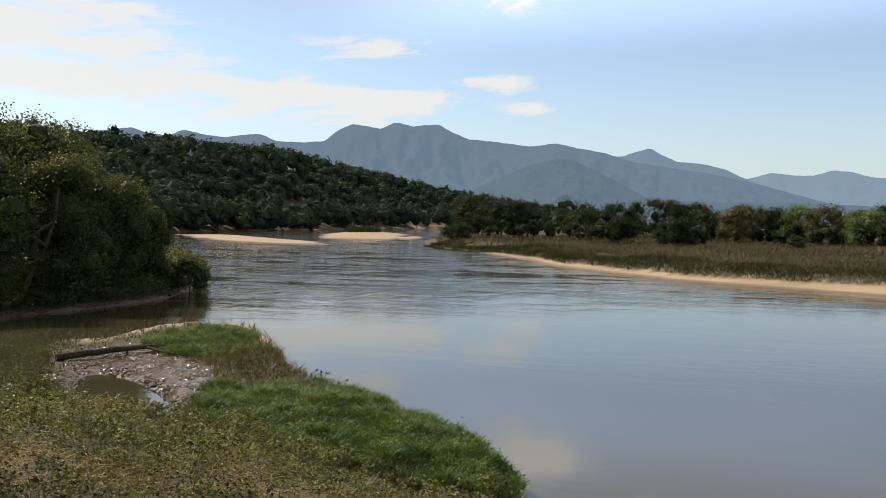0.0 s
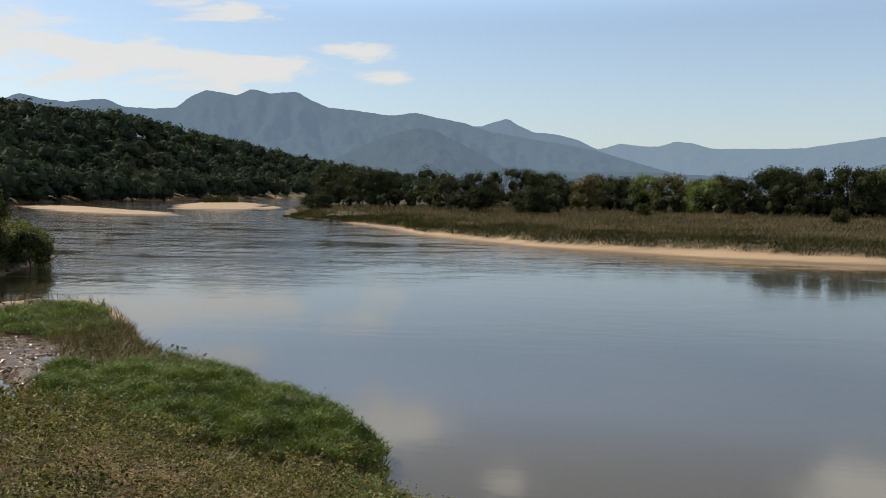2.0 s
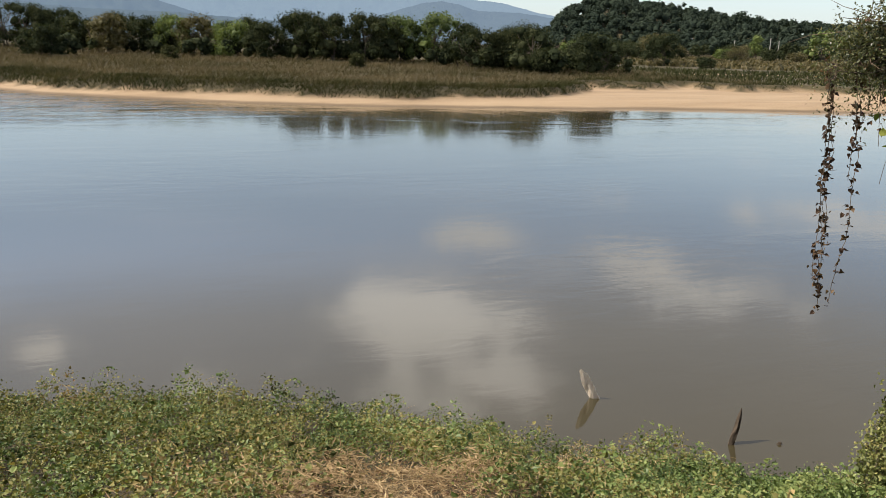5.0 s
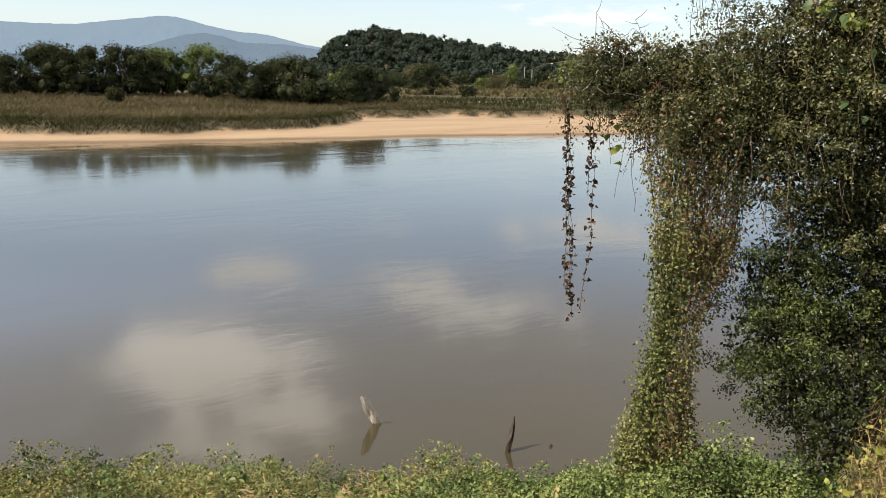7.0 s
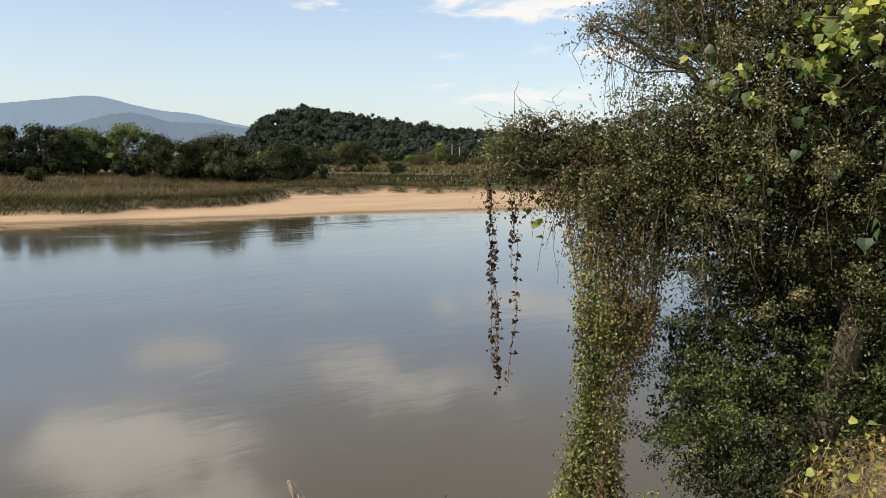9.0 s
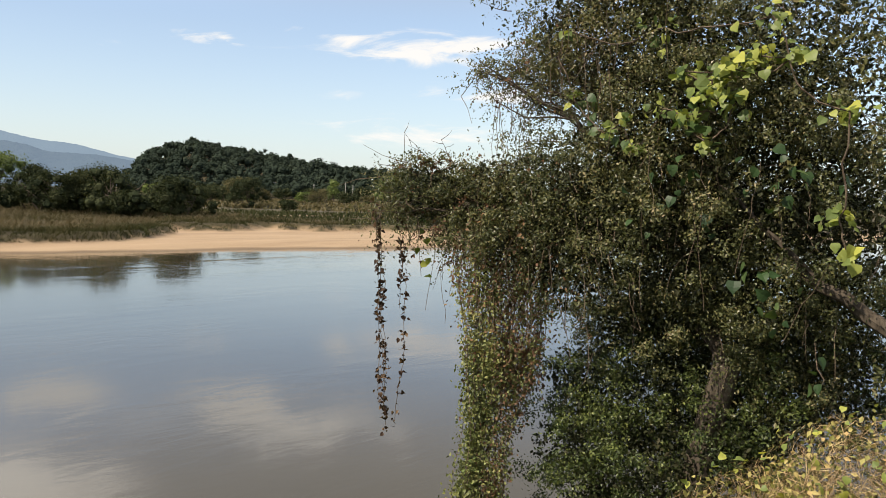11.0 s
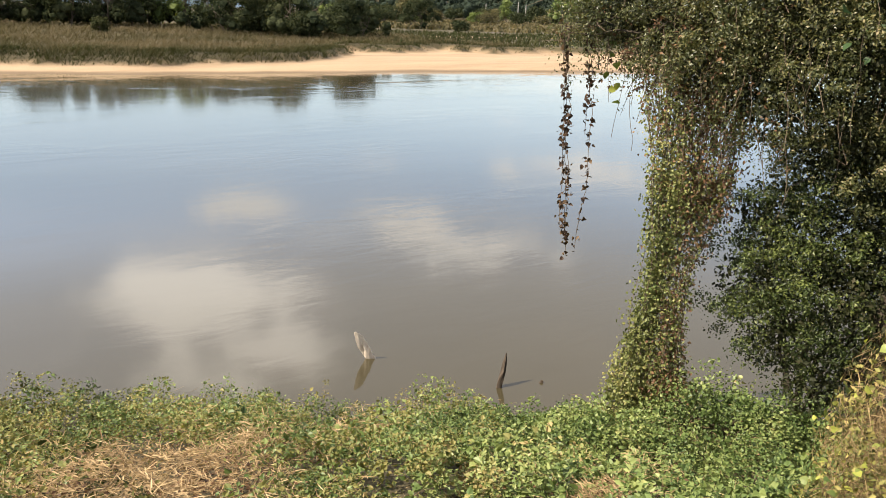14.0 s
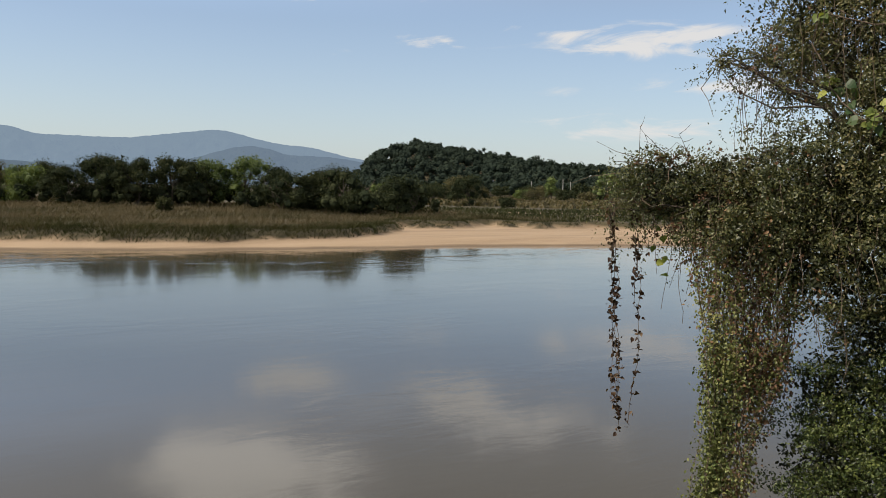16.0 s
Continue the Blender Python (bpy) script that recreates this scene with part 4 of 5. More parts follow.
# lush grass on the two hummocks of the spit
for cx, cy, an, la, lb, count, hh0, ww in ((-7.0, 17.6, -29, 5.6, 2.9, 170000, 0.21, 0.016), (-16.6, 27.6, -35, 3.4, 2.5, 70000, 0.22, 0.02)):
    g = Geo()
    P = scatter(rng, count, cx - 7, cx + 7, cy - 6, cy + 6, lambda x, y, z, dn, df, u: (mound(x, y, cx, cy, an, la, lb) < 1 + 0.18 * ripple(x, y, 1.4)) & (dn > (-0.12 if cx > -10 else 0.75)))
    n = len(P)
    P[:, 2] = np.maximum(P[:, 2], 0.02) + 0.22 * np.clip(ripple(P[:, 0], P[:, 1], 2.3, 6.0) + 0.2, 0, 1) + 0.13 * np.clip(ripple(P[:, 0], P[:, 1], 5.5, 1.0), 0, 1)
    tall = rng.uniform(0.6, 1.25, n) * hh0 * (1 + 0.35 * ripple(P[:, 0], P[:, 1], 1.1, 2.0) + 0.3 * ripple(P[:, 0], P[:, 1], 3.3, 1.0))
    blades(g, rng, P, level_lean(rng, n, (0.05, 0.0), 1.0), tall * 0.85, rng.uniform(0.7, 1.5, n) * ww, 1.1)
    k = rng.random(n) < 0.3
    Q = P[k] + np.array([0, 0, 1]) * (tall[k] * rng.uniform(0.5, 0.95, k.sum()))[:, None]
    leaves(g, rng, Q, level_lean(rng, k.sum()) + [0, 0, 0.3], np.array([[0, 0, 1.0]]) + rng.normal(size=Q.shape) * 0.5, rng.uniform(0.04, 0.09, k.sum()), 0.028)
    stuff("lush_grass", g, LUSH, "thick bright green grass on a hummock by the water", "grass")

g = Geo()
P = scatter(rng, 60000, -24, -1, 11, 36, lambda x, y, z, dn, df, u: (dn > 0.05) & (z > 0.06) & (z < 0.9) & ((mound(x, y, -12.2, 23.6, -55, 4.6, 2.4) < 1) | (u < 0.10 * (mound(x, y, -15.3, 20.2, 128, 4.2, 2.0) > 1)))
            & (mound(x, y, -15.9, 21.9, 127, 5.8, 2.1) > 1))
n = len(P)
blades(g, rng, P, level_lean(rng, n, (0.2, 0.1)), rng.uniform(0.15, 0.45, n), rng.uniform(0.015, 0.035, n), 0.7)
stuff("dry_grass", g, DRYGRASS, "thin dry brownish grass on the spit beside the mud", "grass")


# ---------------------------------------------------------------- creepers over the near bank
def hummock(x, y):
    return np.maximum(0.24 + 0.14 * ripple(x, y, 0.8, 4.0) + 0.2 * ripple(x, y, 1.5, 1.0) + 0.3 * ripple(x, y, 3.9, 2.0) + 0.16 * ripple(x, y, 8.3, 5.0), 0.02)


STRAW_SPOTS = [(4.56, 6.72, 0.5), (5.3, 6.9, 0.3), (2.2, 5.4, 0.6), (3.45, 5.95, 0.45), (1.5, 4.4, 0.9), (1.5, 5.6, 0.5), (4.6, 3.6, 0.3), (3.8, 2.9, 0.3), (-4.5, 8.5, 1.2), (-6.5, 7.0, 1.0)]


def strawness(x, y):
    s = 0.0
    for a, b, r in STRAW_SPOTS:
        s = s + np.exp(-((x - a) ** 2 + (y - b) ** 2) / (r * r))
    return s + 0.35 * ripple(x, y, 1.1, 7.0)


def creeper(rng, n, a0, a1, r0, r1, small, big, cover, per, spread, bare=0.0):
    """Low tufts of leafy runners: a little dome of leaves each, with gaps between."""
    g = Geo()
    x, y = polar(rng, n, a0, a1, r0, r1)
    az, r = bearing(x, y)
    z, sand, mud, dn, df = land(x, y)
    k = (dn > -0.12) & (mud < 0.5) & (sand < 0.5) & (rng.random(n) < (r / r1) ** (0.55 if r1 > 20 else 1)) & (strawness(x, y) < 0.36 + bare + 0.5 * rng.random(n))
    k &= (mound(x, y, -7.0, 17.6, -29, 5.4, 2.7) > 1) & (mound(x, y, -16.6, 27.6, -35, 3.2, 2.3) > 1) & ((z > cover) | (r < 12))
    x, y, z, r = x[k], y[k], np.maximum(z[k], 0.03), r[k]
    n = len(x)
    rad = rng.uniform(0.5, 1.4, n) * spread
    rise = hummock(x, y) * (1 - 0.7 * rng.random(n) ** 1.6)
    D = unit(rng.normal(size=(n, per, 3)) * [1, 1, 0.8] + [0, 0, 0.5])
    D[..., 2] = np.abs(D[..., 2])
    P = np.stack([x, y, z + rise], 1)[:, None] + D * rad[:, None, None] * rng.uniform(0.35, 1.05, (n, per, 1)) * [1, 1, 0.9]
    P[..., 2] -= 0.35 * rad[:, None]
    size = np.where((r < 6.8) & (x > 2.6), 1.2, 1.0) * rng.uniform(0.8, 1.25, n) * (np.clip(r / 15, 0.5, 1) if r1 > 20 else 1)
    P, D = P.reshape(-1, 3), D.reshape(-1, 3)
    m = len(P)
    L = rng.uniform(small, big, m) * np.repeat(size, per)
    U = rng.normal(size=(m, 3)) * [1, 1, 0.45] + D * 0.5
    Nn = D * 0.7 + [0, 0, 0.5] + rng.normal(size=(m, 3)) * 0.5
    wide = rng.random(m) < 0.18
    leaves(g, rng, P[~wide], U[~wide], Nn[~wide], L[~wide], L[~wide] * rng.uniform(0.5, 0.85, (~wide).sum()), 0.2)
    broad_leaves(g, rng, P[wide], U[wide], Nn[wide], L[wide] * 1.3, L[wide] * 1.15)
    return g


stuff("creeper_carpet", creeper(rng, 11800, -84, -38, 3.3, 12.5, 0.016, 0.042, 0.2, 17, 0.115), CREEPER, "tangled fresh green creeper leaves carpeting the near bank", "creeper")
stuff("creeper_carpet", creeper(rng, 8000, -40, 14, 3.3, 12.5, 0.015, 0.038, 0.2, 16, 0.11), CREEPER, "tangled green creeper leaves carpeting the near bank", "creeper")
stuff("turning_creeper", creeper(rng, 10500, -44, 14, 3.3, 12.5, 0.014, 0.035, 0.2, 15, 0.11), CREEPER_DRY, "olive and browning creeper leaves among the green on the bank", "creeper")
g = Geo()
x, y = polar(rng, 45000, -80, 40, 3.3, 11)
z, sand, mud, dn, df = land(x, y)
k = (dn > 0.1) & (rng.random(len(x)) < np.clip(strawness(x, y) * 0.8 + 0.12, 0, 1))
P = np.stack([x, y, z + hummock(x, y) * rng.uniform(0.0, 0.7, len(x))], 1)[k]
leaves(g, rng, P, level_lean(rng, len(P)), rng.normal(size=P.shape) * 0.5 + [0, 0, 1], rng.uniform(0.02, 0.05, len(P)), rng.uniform(0.015, 0.03, len(P)), 0.3)
stuff("leaf_litter", g, DEAD_LEAF, "brown dead leaf litter in bare patches of the bank", "leaf litter")
stuff("weed_slope", creeper(rng, 17000, 10, 56, 4.5, 36, 0.028, 0.066, 0.10, 11, 0.16), CREEPER_OLIVE, "olive and browning weeds over the slope above the mud", "weeds")
stuff("green_weeds", creeper(rng, 9000, 8, 50, 5.0, 24, 0.028, 0.06, 0.2, 11, 0.15), CREEPER_DRY, "patches of greener weeds on the slope above the mud", "weeds")

stuff("low_weeds", creeper(rng, 7000, -18, 48, 3.2, 13, 0.015, 0.038, 0.2, 10, 0.12, 0.6), CREEPER_OLIVE, "low olive weeds and wilted leaves over bare soil", "weeds")

# dead stems and straw lying among the leaves
g = Geo()
x, y = polar(rng, 130000, -84, 52, 3.3, 15)
z, sand, mud, dn, df = land(x, y)
k = (dn > 0.0) & (mud < 0.5) & (rng.random(len(x)) < np.clip(strawness(x, y) * 0.9 + 0.3, 0.08, 1) * np.hypot(x, y) / 15 * 1.4) & (mound(x, y, -7.0, 17.6, -29, 5.4, 2.7) > 1)
P = np.stack([x, y, z + hummock(x, y) * rng.uniform(0.1, 0.95, len(x))], 1)[k]
n = len(P)
U = level_lean(rng, n) + np.stack([np.zeros(n), np.zeros(n), rng.normal(size=n) * 0.22], 1)
leaves(g, rng, P, U, rng.normal(size=(n, 3)) * 0.6 + [0, 0, 1], rng.uniform(0.04, 0.16, n), rng.uniform(0.003, 0.007, n), 0.3)
for a, b, q in STRAW_SPOTS:
    n = int(4200 * q)
    x, y = a + rng.normal(size=n) * q * 0.65, b + rng.normal(size=n) * q * 0.5
    k = ripple(x, y, 2.7, 4.0) + 0.5 * ripple(x, y, 6.1, 2.0) > rng.normal(size=n) * 0.3 - 0.1
    x, y = x[k], y[k]
    n = len(x)
    P = np.stack([x, y, land(x, y)[0] + hummock(x, y) * rng.uniform(0.5, 0.95, n) + 0.02], 1)
    U = level_lean(rng, n, (0.5, 0.2)) + np.stack([np.zeros(n), np.zeros(n), rng.normal(size=n) * 0.25], 1)
    leaves(g, rng, P, U, rng.normal(size=(n, 3)) * 0.5 + [0, 0, 1], rng.uniform(0.03, 0.15, n), rng.uniform(0.004, 0.011, n), 0.3)
stuff("straw_litter", g, STRAW, "dry tan stems and straw lying in patches on the bank", "straw")

# taller dry weeds by the inlet
g = Geo()
x, y = polar(rng, 8500, 41, 49, 19, 34)
z, sand, mud, dn, df = land(x, y)
k = (dn > 0.15) & (mud < 0.5) & (ripple(x, y, 0.9, 3.0) > -0.25)
P = np.stack([x, y, z], 1)[k]
n = len(P)
H = rng.uniform(0.3, 0.8, n) * np.clip(1 + ripple(P[:, 0], P[:, 1], 1.3, 5.0) * 0.5, 0.4, 1.4)
blades(g, rng, P, level_lean(rng, n), H, rng.uniform(0.005, 0.010, n), 0.6)
for f in (0.4, 0.6, 0.8, 0.95):
    leaves(g, rng, P + np.array([0, 0, 1.0]) * (H * f)[:, None] + rng.normal(size=(n, 3)) * 0.07, level_lean(rng, n) + [0, 0, 0.3], rng.normal(size=(n, 3)) + [0, 0, 0.5], rng.uniform(0.03, 0.07, n), 0.02)
stuff("tall_weeds", g, CREEPER_OLIVE, "tall drying weeds above the inlet", "weeds")

# thin weed stalks standing on the slope
g = Geo()
P = scatter(rng, 9000, -24, 0, 5.5, 25, lambda x, y, z, dn, df, u: (dn > 0.2) & (z > 0.3) & (u < 0.5))
n = len(P)
blades(g, rng, P, level_lean(rng, n), rng.uniform(0.25, 0.6, n), rng.uniform(0.005, 0.009, n), 0.5)
stuff("weed_stalks", g, DRYGRASS, "thin dry weed stalks standing above the creeper", "weeds")


# ---------------------------------------------------------------- the overhung tree on the near bank
def spot(az, el, r):
    """A place by bearing and height angle from the path, r metres off."""
    a, e = math.radians(az), math.radians(el)
    return np.array([-math.sin(a) * r, math.cos(a) * r, EYE + r * math.tan(e)])


def fill(geo, rng, blobs, density, size, wide=0.5, droop=0.35, broad=False, hollow=0.45, outer=1.08):
    """Leaves through a set of soft-edged masses."""
    for c, rad in blobs:
        n = int(density * rad ** 2)
        D = balls(rng, n)
        q = hollow + (outer - hollow) * rng.random(n) ** 0.55
        P = c + D * (rad * q)[:, None] * np.array([1, 1, 0.9])
        U = rng.normal(size=(n, 3)) + D * 0.5 + np.array([0, 0, -droop])
        L = rng.uniform(0.6, 1.35, n) * size
        (broad_leaves if broad else leaves)(geo, rng, P, U, D * 0.8 + rng.normal(size=(n, 3)) + [0, 0, 0.4], L, L * wide)


def clumps(P, s, seed=0.0):
    """Uneven thickness of foliage through space."""
    x, y, z = P[:, 0] * s, P[:, 1] * s, P[:, 2] * s
    return (np.sin(x * 2.1 + 1.4 * np.sin(z * 1.7 + seed)) * np.sin(z * 2.6 + 1.3 * np.sin(y * 1.9 - seed)) + 0.6 * np.sin(y * 3.7 + x * 2.9 + seed) * np.sin(z * 4.4 - x * 1.8)
            + 0.35 * np.sin(x * 7.1 - z * 6.3) * np.sin(y * 6.7 + z * 5.1))


def sprays(geo, rng, blobs, density, size, wide=0.55, per=18, reach=0.32, droop=0.5, hollow=0.35, gaps=None):
    """Leafy twigs: each a short drooping run of small leaves, in masses with ragged skins."""
    for c, rad in blobs:
        m = int(density * rad ** 2 / per) + 1
        D = balls(rng, m)
        q = hollow + (1.02 - hollow) * rng.random(m) ** 0.6
        lump = 1 + 0.25 * np.sin(D[:, 0] * 5 + c[0] * 7) * np.sin(D[:, 1] * 6 + c[1] * 5) + 0.18 * np.sin(D[:, 2] * 9 + c[2] * 3)
        A = c + D * (rad * q * lump)[:, None] * np.array([1, 1, 0.9])
        if gaps is not None:
            k = clumps(A, 1.7) + rng.normal(size=m) * 0.22 > gaps + np.where(q > 0.8, 0.12, -0.1)
            A, D, m = A[k], D[k], int(k.sum())
        W = unit(D * 0.7 + rng.normal(size=(m, 3)) * 0.7 + [0, 0, -0.15])
        ln = rng.uniform(0.5, 1.5, m) * reach
        t = rng.uniform(0, 1, (m, per, 1))
        P = A[:, None] + W[:, None] * (t - 0.3) * ln[:, None, None] - np.array([0, 0, 1.0]) * droop * (t * t) * ln[:, None, None]
        P = (P + rng.normal(size=P.shape) * 0.013).reshape(-1, 3)
        n = len(P)
        U = np.repeat(W, per, 0) * 0.7 + rng.normal(size=(n, 3)) * 0.8 + [0, 0, -0.2]
        L = rng.uniform(0.6, 1.4, n) * size
        leaves(geo, rng, P, U, np.repeat(D, per, 0) * 0.6 + rng.normal(size=(n, 3)) * 0.8 + [0, 0, 0.6], L, L * wide)


def boughs(geo, rng, blobs, size, each=260, radius=0.17, cover=0.6, flat=0.75):
    """Foliage gathered in tufts: leaves turned outward round each tuft, tails of twig leaves below it."""
    for c, rad in blobs:
        m = int(cover * 4 * rad * rad / (radius * radius)) + 2
        D = balls(rng, m)
        q = 0.45 + 0.6 * rng.random(m) ** 0.6
        A = c + D * (rad * q)[:, None] * np.array([1, 1, 0.92])
        R = rng.uniform(0.6, 1.35, m) * radius
        k = clumps(A, 1.7) + rng.normal(size=m) * 0.3 > -0.55
        A, D, R, m = A[k], D[k], R[k], int(k.sum())
        E = unit(rng.normal(size=(m, each, 3)) + D[:, None] * 0.5 + [0, 0, 0.25])
        far = rng.uniform(0.3, 1.05, (m, each, 1)) + 0.9 * (rng.random((m, each, 1)) < 0.25) * rng.random((m, each, 1))
        P = A[:, None] + E * R[:, None, None] * far * np.array([1, 1, flat])
        P[..., 2] -= 0.4 * np.maximum(far[..., 0] - 0.9, 0) * R[:, None]
        P, E = P.reshape(-1, 3), E.reshape(-1, 3)
        n = len(P)
        L = rng.uniform(0.55, 1.4, n) * size
        U = np.cross(E, rng.normal(size=(n, 3))) + rng.normal(size=(n, 3)) * 0.4 + [0, 0, -0.35]
        leaves(geo, rng, P, U, E + rng.normal(size=(n, 3)) * 0.55, L, L * 0.55)


def leaf_meshes(name, mat, curl, seed):
    """A few leaves of one kind, lobed and folded, one metre long, to be shared."""
    rng = np.random.default_rng(seed)
    out = []
    for i in range(5):
        t = np.array([0, 0.06, 0.3, 0.52, 0.76, 1.0])
        w = np.array([0.06, 0.40, 0.47, 0.46, 0.22, 0.0]) * rng.uniform(0.85, 1.15)
        zc = -curl * t * t + rng.normal() * 0.03
        side = curl * 0.4 + rng.normal() * 0.05
        mid = np.stack([t, 0 * t, zc], 1)
        left = mid + np.stack([-0.06 * w, w, side * w], 1)
        right = mid + np.stack([-0.06 * w, -w, side * w], 1)
        g = Geo()
        k = np.arange(5)[:, None]
        g.add(np.concatenate([mid, left, right]), np.concatenate([k + [[0, 1, 7, 6]], k + [[0, 12, 13, 1]]]))
        me = g.mesh(name)
        me.materials.append(mat)
        out.append(me)
    return out


def single_leaves(rng, parent, meshes, P, U, Nrm, L):
    """Leaves that can be told apart: an object each on shared meshes."""
    U = unit(np.asarray(U, float))
    S = unit(np.cross(Nrm, U))
    K = np.cross(U, S)
    for p, u, s, k, l in zip(P, U, S, K, np.broadcast_to(L, len(P))):
        ob = new("leaf", meshes[rng.integers(0, len(meshes))])
        ob.parent = parent
        m = Matrix(((u[0] * l, s[0] * l, k[0] * l, p[0]), (u[1] * l, s[1] * l, k[1] * l, p[1]), (u[2] * l, s[2] * l, k[2] * l, p[2]), (0, 0, 0, 1)))
        ob.matrix_basis = m


VINE_LEAVES = leaf_meshes("vine_leaf", VINE_SINGLE, 0.25, 1)
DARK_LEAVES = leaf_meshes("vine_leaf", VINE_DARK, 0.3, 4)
DEAD_LEAVES = leaf_meshes("withered_leaf", DEAD_SINGLE, 0.8, 2)
rng = np.random.default_rng(17)
CROWN_MASSES = [(-49.0, 0.4, 9.6, 0.36), (-51, 0.6, 9.6, 0.5), (-53.3, 0.2, 9.6, 0.56), (-56.0, 0.6, 9.5, 0.62), (-54.8, -2.0, 9.5, 0.55), (-57.5, -2.2, 9.4, 0.85), (-61.5, 1.2, 9.3, 0.95),
                (-60.8, -3.8, 9.3, 0.85), (-64.5, -0.5, 9.2, 1.2), (-65.3, 5.3, 9.2, 1.0), (-62.4, 8.6, 9.4, 0.62), (-59.2, 8.6, 9.6, 0.32), (-56.6, 8.7, 9.6, 0.26), (-60, 11.5, 9.5, 0.5), (-64.5, 12.5, 9.3, 0.9),
                (-67.5, 10, 9, 1.1), (-70, 4, 9, 1.25), (-69, -3, 9, 1.2), (-74, 8, 8.8, 1.3), (-76, 0, 8.8, 1.3), (-75, -6, 9.2, 1.1), (-66, -7, 9.6, 0.9),
                (-54.2, 8.6, 9.6, 0.16), (-57.9, 6.9, 9.6, 0.17), (-58.4, 10.4, 9.6, 0.3)]
CROWN_OVER = [(-59, 15.5, 9.5, 0.85), (-64, 19, 9.3, 1.2), (-70, 17, 9, 1.4), (-80, 5, 8.8, 1.5), (-82, -5, 9.4, 1.5), (-79, 14, 8.8, 1.4), (-71, -10, 9.8, 1.0)]
masses = [(spot(a, e, r), q) for a, e, r, q in CROWN_MASSES + CROWN_OVER]
tree = holder("overhung_tree", 8.9, 3.3, height_at(8.9, 3.3) - 0.1, "large small-leaved tree leaning over the water, smothered in creepers", "tree")
base = np.array([8.9, 3.3, height_at(8.9, 3.3) - 0.1])
g = Geo()
inner = Geo()
boughs(g, rng, [k for k in masses[:25] if k[1] > 0.4], 0.032, 145, 0.17, 0.6)
sprays(g, rng, [k for k in masses[:25] if k[1] > 0.4], 1700, 0.03, 0.55, per=14, reach=0.42, hollow=0.7)
sprays(g, rng, [k for k in masses[:25] if k[1] <= 0.4], 40000, 0.03, 0.55, per=22, reach=0.5, droop=0.25, hollow=0.1)
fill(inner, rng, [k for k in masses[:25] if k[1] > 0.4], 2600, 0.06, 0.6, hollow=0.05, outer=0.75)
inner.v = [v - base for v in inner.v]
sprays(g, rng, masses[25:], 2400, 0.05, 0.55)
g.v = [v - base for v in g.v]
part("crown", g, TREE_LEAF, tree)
part("inner_foliage", inner, INNER_SHADE, tree, "dense inner leaves coloured dark for the shade inside")
g = Geo()
stem = bent(rng, (0, 0, -0.2), spot(-70, 2, 9.1) - base, 10, 0.1)
tube(g, stem, np.linspace(0.2, 0.1, 10), 9)
trunk = part("trunk", g, BARK, tree)
for c, q in [k for k in masses if k[0][2] > 5.0][::2]:
    g = Geo()
    s0 = stem[rng.integers(7, 10)]
    limb = bent(rng, s0, c - base, 8, 0.12, -0.04)
    tube(g, limb, np.linspace(0.05, 0.008, 8), 6)
    for i in range(7):
        a = limb[rng.integers(3, 8)]
        tube(g, bent(rng, a, c - base + balls(rng, 1)[0] * q * 1.05, 5, 0.14), np.linspace(0.014, 0.003, 5), 4)
    part("limb", g, BARK, trunk)
g = Geo()
for c, q in masses[:25]:
    for i in range(26 if q > 0.4 else 7):
        d = balls(rng, 1)[0]
        a = c - base + d * q * rng.uniform(0.2, 0.8)
        e = a + (d * 0.6 + balls(rng, 1)[0] * 0.6 + [0, 0, -0.3]) * rng.uniform(0.3, 0.8)
        tube(g, bent(rng, a, e, 4, 0.18), np.linspace(0.006, 0.002, 4), 3)
for az, el, da, de in ((-51.5, 1.8, 2.4, 2.6), (-52.6, 2.4, 1.0, 1.6), (-56, 12.5, 2.0, 0.5), (-54.6, 8.2, 1.2, 0.2)):
    a, e = spot(az, el, 9.6) - base, spot(az + da, el + de, 9.6) - base
    way = bent(rng, a, e, 7, 0.08)
    tube(g, way, np.linspace(0.006, 0.0015, 7), 4)
    for q in way[2:]:
        tube(g, bent(rng, q, q + balls(rng, 1)[0] * 0.14 + [0, 0, 0.05], 3, 0.1), np.linspace(0.004, 0.0015, 3), 3)
part("twig", g, TWIG, tree, "bare brown twigs")

g = Geo()
tube(g, bent(rng, spot(-84, -9, 8.4) - base, spot(-73.5, -2.8, 8.3) - base, 9, 0.05), np.linspace(0.10, 0.035, 9), 8)
tube(g, bent(rng, spot(-77, -4.8, 8.35) - base, spot(-70, 1.6, 8.4) - base, 8, 0.08), np.linspace(0.04, 0.012, 8), 6)
part("limb", g, BARK, trunk, "thick dark bare limb")

